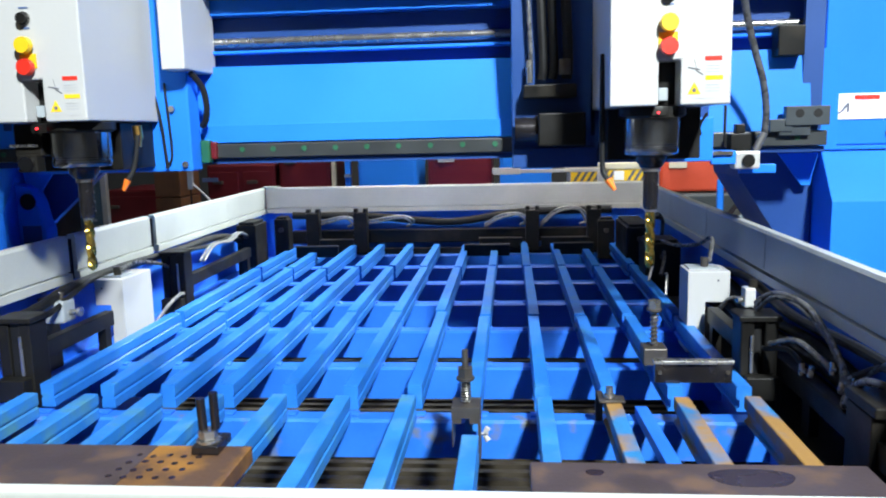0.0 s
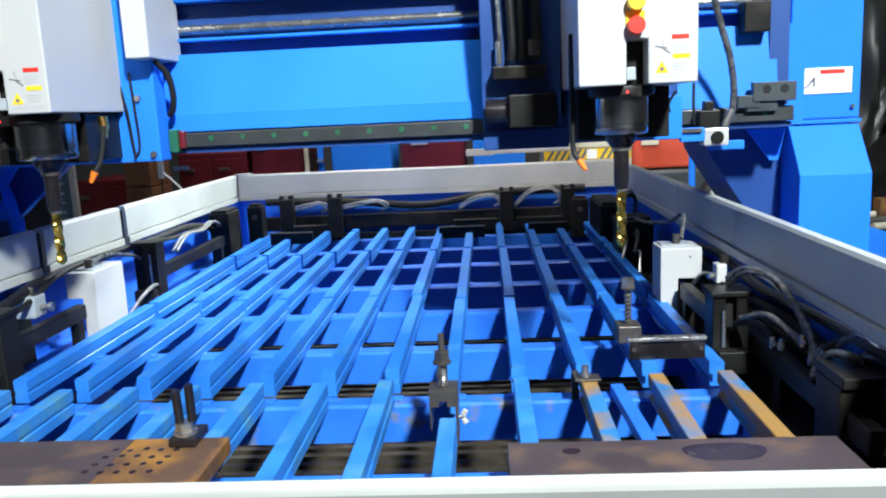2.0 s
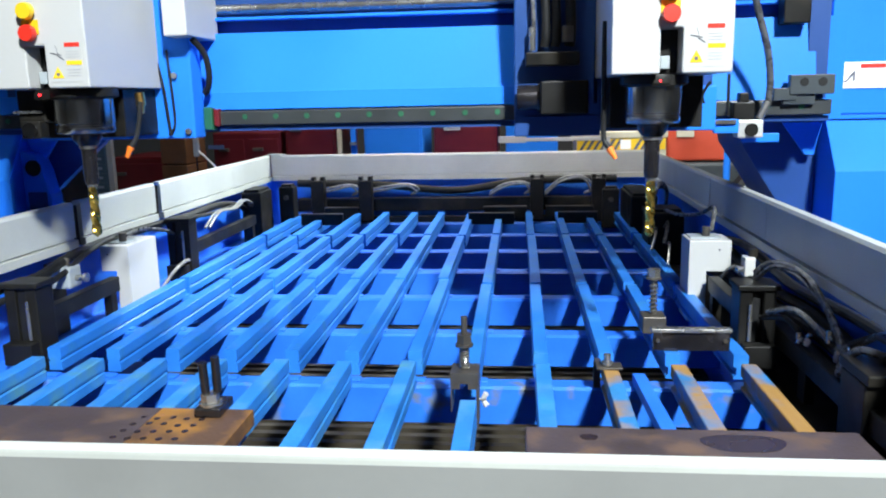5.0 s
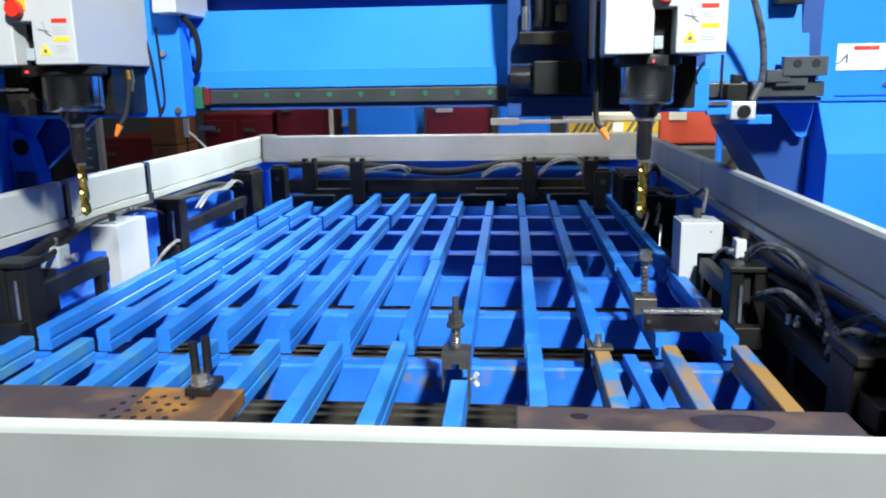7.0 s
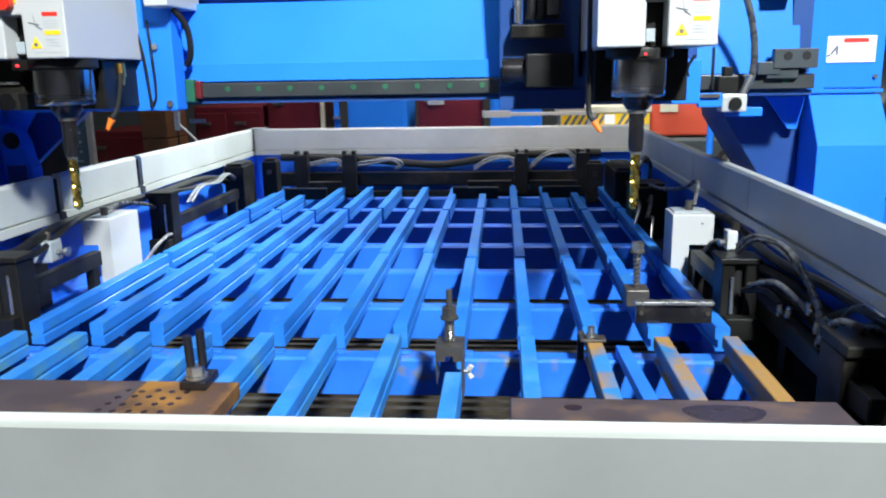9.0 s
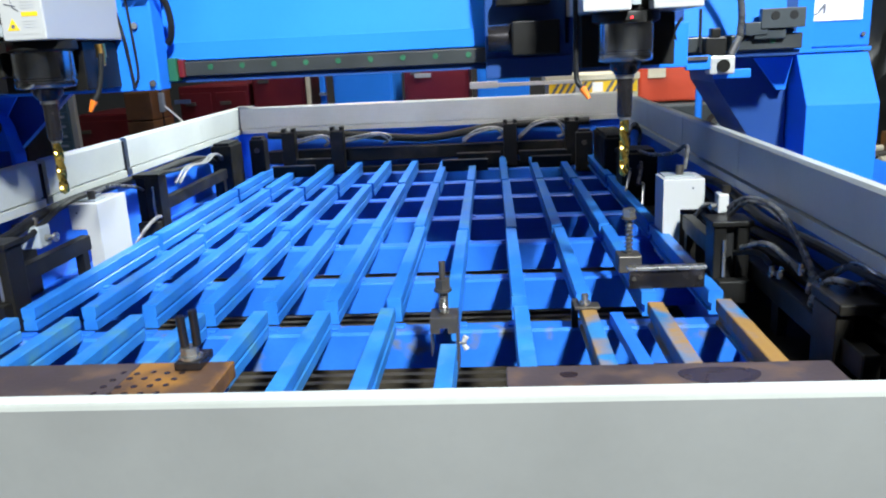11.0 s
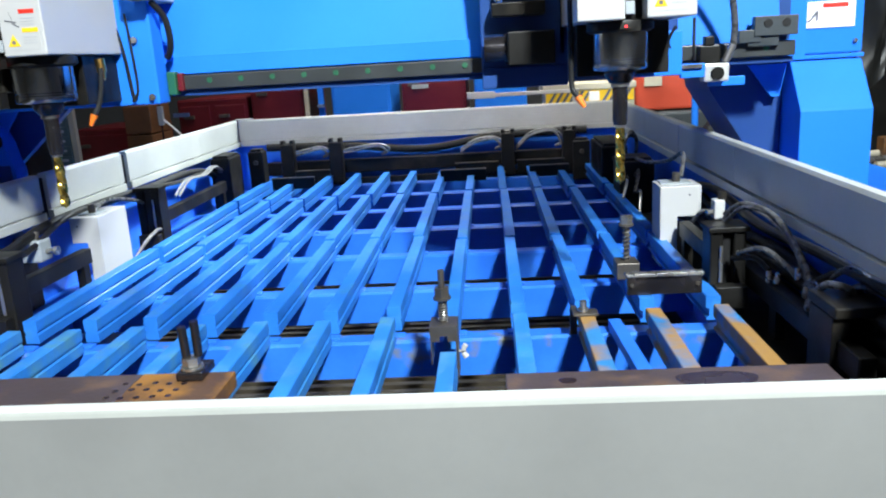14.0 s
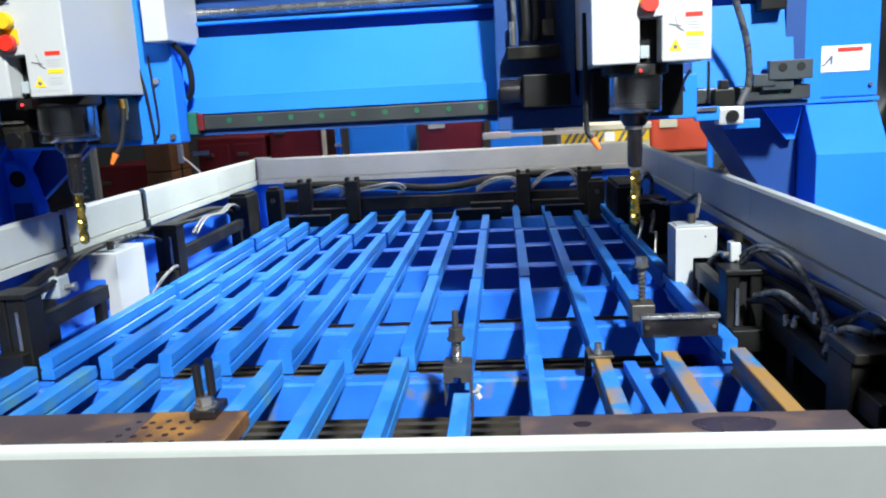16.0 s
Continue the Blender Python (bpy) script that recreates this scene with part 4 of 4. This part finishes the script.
# cables bundled thickly, also to darken the wall in the guard's shadow
for k, (dx, z) in enumerate(((0.0, 0.868), (0.004, 0.902), (0.0, 0.936), (0.006, 0.835))):
    hose([(0.958 + dx, 2.3, z - 0.03), (0.962 + dx, 1.9, z + 0.012), (0.958 + dx, 1.5, z - 0.006), (0.963 + dx, 1.15, z + 0.008 * (k - 1)), (0.958 + dx, 0.85, z), (0.962 + dx, 0.5, z + 0.006), (0.96 + dx, 0.25, z - 0.03)], 0.015 - 0.0012 * k, RUBBER, "thick black cable along the bed wall")
for k, pts in enumerate(([(0.86, 1.13, 0.95), (0.89, 1.06, 0.975), (0.915, 0.99, 0.955), (0.925, 0.96, 0.94)], [(0.855, 1.16, 0.93), (0.885, 1.1, 0.945), (0.90, 1.05, 0.93)], [(0.925, 0.92, 0.935), (0.95, 0.87, 0.965), (0.955, 0.8, 1.0), (0.968, 0.7, 0.99)], [(0.935, 0.89, 0.955), (0.955, 0.84, 0.985), (0.945, 0.76, 1.0), (0.962, 0.62, 1.0), (0.97, 0.45, 0.97)], [(0.87, 1.62, 0.9), (0.9, 1.55, 0.96), (0.93, 1.42, 0.95), (0.925, 1.28, 0.97), (0.9, 1.2, 0.99)])):
    hose(pts, 0.0062, RUBBER if k % 2 else HOSE, "dark braided hose joined to a rail fitting")
# fittings along the rail
for i, (x, y, z) in enumerate(((0.925, 0.96, 0.95), (0.925, 0.92, 0.925), (0.935, 0.89, 0.945), (0.915, 0.86, 0.915), (0.92, 0.835, 0.93), (0.905, 1.02, 0.925), (0.90, 1.05, 0.92))):
    f = lone("pipe_fitting", rods(((x, y, z - 0.014), (x + 0.002 * (i % 3), y - 0.003 * (i % 2), z + 0.01), 0.0062), ((x, y, z - 0.004), (x + 0.004 - 0.004 * (i % 3), y - 0.016, z - 0.002), 0.0055), seg=8), STEEL, "bright steel hose fitting on the clamp rail", "fitting", "hose fittings on the rail")
jb = thing("junction_box", (0.83, 1.27, 0.99), "small white junction box on the clamp head", "junction box")
part("box", boxes(((0.838, 1.24, 1.003), (0.862, 1.275, 1.048)), bevel=0.003), WHITE, jb)
part("gland", rods(((0.838, 1.255, 1.02), (0.822, 1.25, 1.018), 0.007)), STEEL, jb, smooth=True)
part("plug", rods(((0.86, 1.26, 1.048), (0.86, 1.26, 1.066), 0.010)), BLACK, jb, smooth=True)
jb = thing("valve_actuator", (-0.93, 1.42, 0.95), "grey square valve actuator with a bright stem beside the cables", "actuator")
part("body", boxes(((-0.955, 1.40, 0.93), (-0.895, 1.46, 0.99)), bevel=0.006), GREY, jb)
part("backing", boxes(((-0.968, 1.40, 0.79), (-0.956, 1.48, 1.0)), bevel=0.004), BLACK, jb)
part("stem", rods(((-0.895, 1.43, 0.955), (-0.865, 1.43, 0.958), 0.008), ((-0.87, 1.43, 0.957), (-0.862, 1.43, 0.957), 0.013)), STEEL, jb, smooth=True)
part("elbow", rods(((-0.925, 1.43, 0.99), (-0.925, 1.435, 1.01), 0.013)), DULL, jb, smooth=True)

# ---- machines and clutter behind ----


def cabinet(name, lo, hi, mat, label, category, rows=2, group=""):
    c = thing(name, ((lo[0] + hi[0]) / 2, (lo[1] + hi[1]) / 2, 0), label, category, group)
    part("body", boxes((lo, hi), bevel=0.012), mat, c)
    w, h = hi[0] - lo[0], hi[2] - lo[2]
    for k in range(rows):
        x0 = lo[0] + w * (k / rows) + 0.02
        d = part("door", boxes(((x0, lo[1] - 0.012, lo[2] + 0.06), (x0 + w / rows - 0.04, lo[1] - 0.001, hi[2] - 0.05)), bevel=0.004), mat, c)
        part("handle", boxes(((x0 + 0.03, lo[1] - 0.03, hi[2] - 0.14), (x0 + 0.11, lo[1] - 0.013, hi[2] - 0.115)), bevel=0.003), DULL, d)
    return c


cabinet("red_machine", (-1.98, 5.2, 0), (-1.45, 6.0, 1.2), MAROON, "dark red machine body standing in the shade behind", "machine", 2, "red machines behind")
cabinet("red_machine", (-1.42, 5.2, 0), (-1.03, 6.0, 1.34), MAROON, "dark red machine body standing in the shade behind", "machine", 1, "red machines behind")
cabinet("red_machine", (-0.30, 5.2, 0), (0.17, 6.0, 1.35), MAROON, "dark red machine body with a pale name bar", "machine", 1, "red machines behind")
cabinet("blue_cabinet", (-0.80, 5.1, 0), (-0.37, 5.7, 1.75), BLUE, "blue painted machine cabinet behind the bed", "cabinet", 1, "blue cabinets behind")
cabinet("blue_cabinet", (0.23, 5.1, 0), (0.60, 5.7, 1.75), BLUE, "blue painted machine cabinet behind the bed", "cabinet", 1, "blue cabinets behind")
for x0, x1, z0, z1 in ((-2.0, -1.88, 1.08, 1.11), (-0.22, -0.1, 1.19, 1.22)):
    lone("name_bar", boxes(((x0, 5.155, z0), (x1, 5.165, z1))), LABEL_GREY if x0 < -1 else GREY, "pale name bar fixed on a red machine", "label", "name bars on the red machines")
cabinet("red_machine", (-2.86, 5.3, 0), (-2.36, 6.0, 1.02), MAROON, "low dark red machine standing in deep shade behind", "machine", 1, "red machines behind")
cr = thing("wooden_crate", (-2.11, 5.0, 0), "brown wooden crate beside the red machine", "crate")
for k in range(6):
    part("board", boxes(((-2.21, 4.8, 0.2 * k), (-2.02, 5.15, 0.2 * k + 0.192)), bevel=0.006), WOOD, cr)
pl = thing("post_pair", (-0.93, 5.1, 0), "pair of thin dark steel posts between the machines", "post")
part("post", boxes(((-1.0, 5.1, 0), (-0.97, 5.15, 1.6)), bevel=0.004), BEIGE, pl)
part("post", boxes(((-0.9, 5.1, 0), (-0.86, 5.15, 1.6)), bevel=0.004), BLUE, pl)
part("clip", boxes(((-0.9, 5.06, 1.1), (-0.85, 5.099, 1.12))), STEEL, pl)
# striped barrier
ba = thing("striped_barrier", (1.02, 5.0, 0), "beige barrier cabinet with a yellow and black striped bar", "barrier")
part("top", boxes(((0.70, 4.95, 1.125), (1.34, 5.35, 1.17)), bevel=0.006), BEIGE, ba)
part("panel", boxes(((0.72, 4.97, 0), (1.33, 5.3, 1.124))), BEIGE, ba)
stripe_bar = part("striped_bar", boxes(((0.725, 4.962, 1.045), (1.325, 4.9695, 1.122))), YELLOW, ba)
stripe = mesh_of("stripe", prism([(0, 1.047), (0.022, 1.047), (0.066, 1.12), (0.044, 1.12)], "y", 4.9595, 4.9615), INK, (0, 0, 0))
for k in range(12):
    if k not in (6, 7):
        piece("stripe", stripe, stripe_bar, (0.74 + k * 0.046, 0, 0))
part("white_patch", boxes(((1.02, 4.957, 1.05), (1.09, 4.9615, 1.115))), PAPER, ba)
lone("white_bar", boxes(((0.19, 4.5, 1.13), (0.37, 4.53, 1.172)), ((0.37, 4.505, 1.137), (0.9, 4.525, 1.16)), ((0.86, 4.5, 0), (0.9, 4.53, 1.137)), bevel=0.002), WHITE, "bright white bar on a thin post", "bar")
# orange truck
fk = thing("orange_truck", (1.7, 5.4, 0), "orange-red industrial truck body above a dark chassis", "truck")
part("hood", prism([(1.36, 0.95), (1.98, 0.95), (1.98, 1.3), (1.90, 1.36), (1.42, 1.36), (1.36, 1.30)], "y", 5.1, 6.0, 0.02), VERMILION, fk)
part("chassis", boxes(((1.34, 5.05, 0.35), (2.2, 6.0, 0.94)), bevel=0.02), BRACKET, fk)
for x in (1.5, 2.0):
    w = part("tyre", rods(((x, 5.0, 0.3), (x, 5.2, 0.3), 0.3), seg=32), RUBBER, fk, smooth=True)
    part("rim", rods(((x, 4.99, 0.3), (x, 5.0, 0.3), 0.16), seg=24), GREY, w, smooth=True)
part("name_bar", boxes(((1.42, 5.08, 1.12), (1.54, 5.099, 1.2))), BEIGE, fk)
pf = thing("barrier_frame", (1.75, 4.3, 0), "light blue bent pipe frame in front of the truck", "barrier")
part("pipe", tube([(1.55, 4.2, 0.0), (1.548, 4.2, 0.6), (1.545, 4.2, 1.05), (1.555, 4.2, 1.08), (1.60, 4.2, 1.088), (1.8, 4.2, 1.092)], 0.02, seg=12), BLUE, pf, smooth=True)
rt = thing("round_reel", (1.75, 3.6, 0), "grey wheel-shaped reel on the floor beside the column", "reel")
part("drum", rods(((1.6, 3.5, 0.86), (1.6, 3.62, 0.86), 0.17), seg=36), GREY, rt, smooth=True)
part("tyre_ring", lathe(0, 0, [(0.17, 0.0), (0.2, 0.01), (0.2, 0.1), (0.17, 0.11)]), RUBBER, rt, smooth=True).matrix_basis = Matrix.Translation(Vector((1.6, 3.615, 0.86)) - Vector((1.75, 3.6, 0))) @ Euler((radians(90), 0, 0)).to_matrix().to_4x4() @ Matrix.Translation((1.75, 3.6, 0))
part("hub", rods(((1.6, 3.485, 0.86), (1.6, 3.499, 0.86), 0.05), seg=24), DULL, rt, smooth=True)
part("stand", boxes(((1.52, 3.5, 0), (1.68, 3.62, 0.69)), bevel=0.01), BLACK, rt)


def draped(x0, x1, y0, z0, z1, seed):
    """A sheet hanging in folds over something tall, with a wavy lower edge."""
    bm = bmesh.new()
    nx, nz = 40, 40
    grid = []
    for j in range(nz + 1):
        row = []
        for i in range(nx + 1):
            u, v = i / nx, j / nz
            x = x0 + (x1 - x0) * u + 0.05 * noise.noise((u * 3, v * 2, seed))
            low = z0 + 0.10 * math.sin(u * 7 + seed) + 0.08 * noise.noise((u * 5, 0, seed))
            z = low + (z1 - low) * v
            y = y0 + 0.16 * noise.noise((u * 4 + 0.8 * v, v * 1.5, seed + 5)) + 0.07 * noise.noise((u * 11, v * 4, seed)) + 0.25 * (2 * u - 1) ** 2
            row.append(bm.verts.new((x, y, z)))
        grid.append(row)
    for a, b in zip(grid, grid[1:]):
        for i in range(nx):
            bm.faces.new((a[i], a[i + 1], b[i + 1], b[i]))
    back = bmesh.ops.extrude_face_region(bm, geom=list(bm.faces))["geom"]
    bmesh.ops.translate(bm, verts=[v for v in back if isinstance(v, bmesh.types.BMVert)], vec=(0, 0.02, 0))
    bmesh.ops.recalc_face_normals(bm, faces=bm.faces)
    return bm


cv = thing("covered_machine", (2.4, 4.3, 0), "tall machine under a crumpled black plastic sheet", "machine")
part("sheet", draped(1.98, 2.95, 4.0, 1.2, 2.5, 2.0), TARP, cv, smooth=True)
part("torn_sheet", draped(2.0, 2.5, 3.95, 0.95, 1.3, 7.0), TARP, cv, smooth=True)
part("core", boxes(((2.1, 4.35, 0), (2.9, 4.9, 2.4)), bevel=0.02), BLACK, cv)
part("metal_flap", prism([(2.24, 1.06), (2.30, 1.08), (2.24, 1.36), (2.19, 1.40)], "y", 3.84, 3.85), DULL, cv)
bn = thing("clutter_bench", (2.4, 3.7, 0), "low dark bench heaped with metal offcuts", "bench")
part("top", boxes(((1.95, 3.3, 0.70), (3.2, 3.9, 0.75)), bevel=0.006), BLACK, bn)
part("leg", boxes(((2.0, 3.35, 0), (2.06, 3.41, 0.70))), BLACK, bn)
part("leg", boxes(((3.1, 3.8, 0), (3.16, 3.86, 0.70))), BLACK, bn)
offcuts = [lambda x, y: boxes(((x, y, 0.7515), (x + 0.16, y + 0.05, 0.79)), bevel=0.004), lambda x, y: rods(((x, y, 0.77), (x + 0.22, y + 0.06, 0.772), 0.018)), lambda x, y: boxes(((x, y, 0.7515), (x + 0.07, y + 0.08, 0.86)), bevel=0.006)]
random.seed(4)
for k in range(16):
    x, y = 2.0 + (k % 6) * 0.19 + random.uniform(0, 0.05), 3.33 + (k // 6) * 0.17
    lone("metal_offcut", offcuts[k % 3](x, y), (DULL, BEIGE, RUST, STEEL)[k % 4], "loose metal offcut lying on the dark bench", "offcut", "offcuts on the bench")
# far left side
el = thing("control_cabinet", (-2.6, 4.0, 0), "worn grey electrical cabinet with small dark fittings", "cabinet")
part("body", boxes(((-3.3, 3.6, 0.0), (-2.36, 4.2, 2.6)), bevel=0.01), GREY, el)
part("panel", boxes(((-2.56, 3.588, 1.3), (-2.40, 3.599, 1.85)), bevel=0.003), GREY, el)
for z, h in ((1.78, 0.09), (1.62, 0.03), (1.46, 0.05), (1.32, 0.03)):
    part("fitting", boxes(((-2.47, 3.57, z), (-2.44, 3.5875, z + h)), bevel=0.004), BLACK, el)
part("wire", tube([(-2.56, 3.575, 1.43), (-2.5, 3.57, 1.36), (-2.42, 3.57, 1.34), (-2.34, 3.57, 1.38)], 0.005, seg=6), RUBBER, el, smooth=True)
le = thing("yellow_lever_jack", (-2.28, 3.62, 1.2), "upright yellow steel jack with a red round boss", "jack")
part("bar", boxes(((-2.32, 3.55, 1.58), (-2.265, 3.6, 1.99)), bevel=0.006), YELLOW, le)
part("boss", rods(((-2.32, 3.549, 1.80), (-2.32, 3.51, 1.80), 0.055)), VERMILION, le, smooth=True)
part("stand", boxes(((-2.33, 3.55, 0), (-2.2, 3.8, 1.5795)), bevel=0.006), BLACK, le)
sh = thing("work_shelf", (-2.6, 3.3, 0), "pale shelf with a dark underside beside the cabinet", "shelf")
part("board", boxes(((-3.2, 3.1, 1.08), (-2.42, 3.55, 1.13)), bevel=0.004), BEIGE, sh)
part("leg", boxes(((-2.48, 3.5, 0), (-2.44, 3.54, 1.08))), BLACK, sh)
part("leg", boxes(((-3.16, 3.12, 0), (-3.12, 3.16, 1.08))), BLACK, sh)
lone("green_bin", boxes(((-2.85, 3.2, 0.0), (-2.5, 3.45, 0.98)), bevel=0.01), GREEN, "dull green bin under the shelf", "bin")
dr = thing("drawer_rack", (-2.25, 3.9, 0), "grey green rack of small drawers with pale labels", "rack")
part("body", boxes(((-2.46, 3.9, 0), (-2.12, 3.99, 1.2)), bevel=0.006), TEAL, dr)
part("side_post", boxes(((-2.119, 3.895, 0), (-2.085, 3.93, 1.24)), bevel=0.003), BEIGE, dr)
front = mesh_of("drawer", boxes(((0, -0.012, 0), (0.105, 0, 0.052)), bevel=0.003), TEAL, (0, 0, 0))
tag = mesh_of("drawer_label", boxes(((0.025, -0.015, 0.02), (0.08, -0.0125, 0.034))), GREY, (0, 0, 0))
for r in range(9):
    for c in range(3):
        piece("drawer", front, dr, (-2.455 + c * 0.113, 3.899, 0.69 + r * 0.056))
        piece("drawer_label", tag, dr, (-2.455 + c * 0.113, 3.899, 0.69 + r * 0.056))
hw = thing("hanging_wire", (-1.75, 4.4, 0.0), "pale thin wire hanging from a dark clip behind the bed", "wire")
part("clip", boxes(((-1.79, 4.38, 1.08), (-1.755, 4.41, 1.2)), bevel=0.004), GREY, hw)
part("drop", tube([(-1.775, 4.395, 1.6), (-1.775, 4.395, 1.2), (-1.775, 4.395, 0.0)], 0.006, seg=8), RUBBER, hw, smooth=True)
part("slant", tube([(-1.765, 4.395, 1.12), (-1.70, 4.395, 1.06), (-1.62, 4.395, 0.97), (-1.55, 4.395, 0.86)], 0.007, seg=8), PAPER, hw, smooth=True)
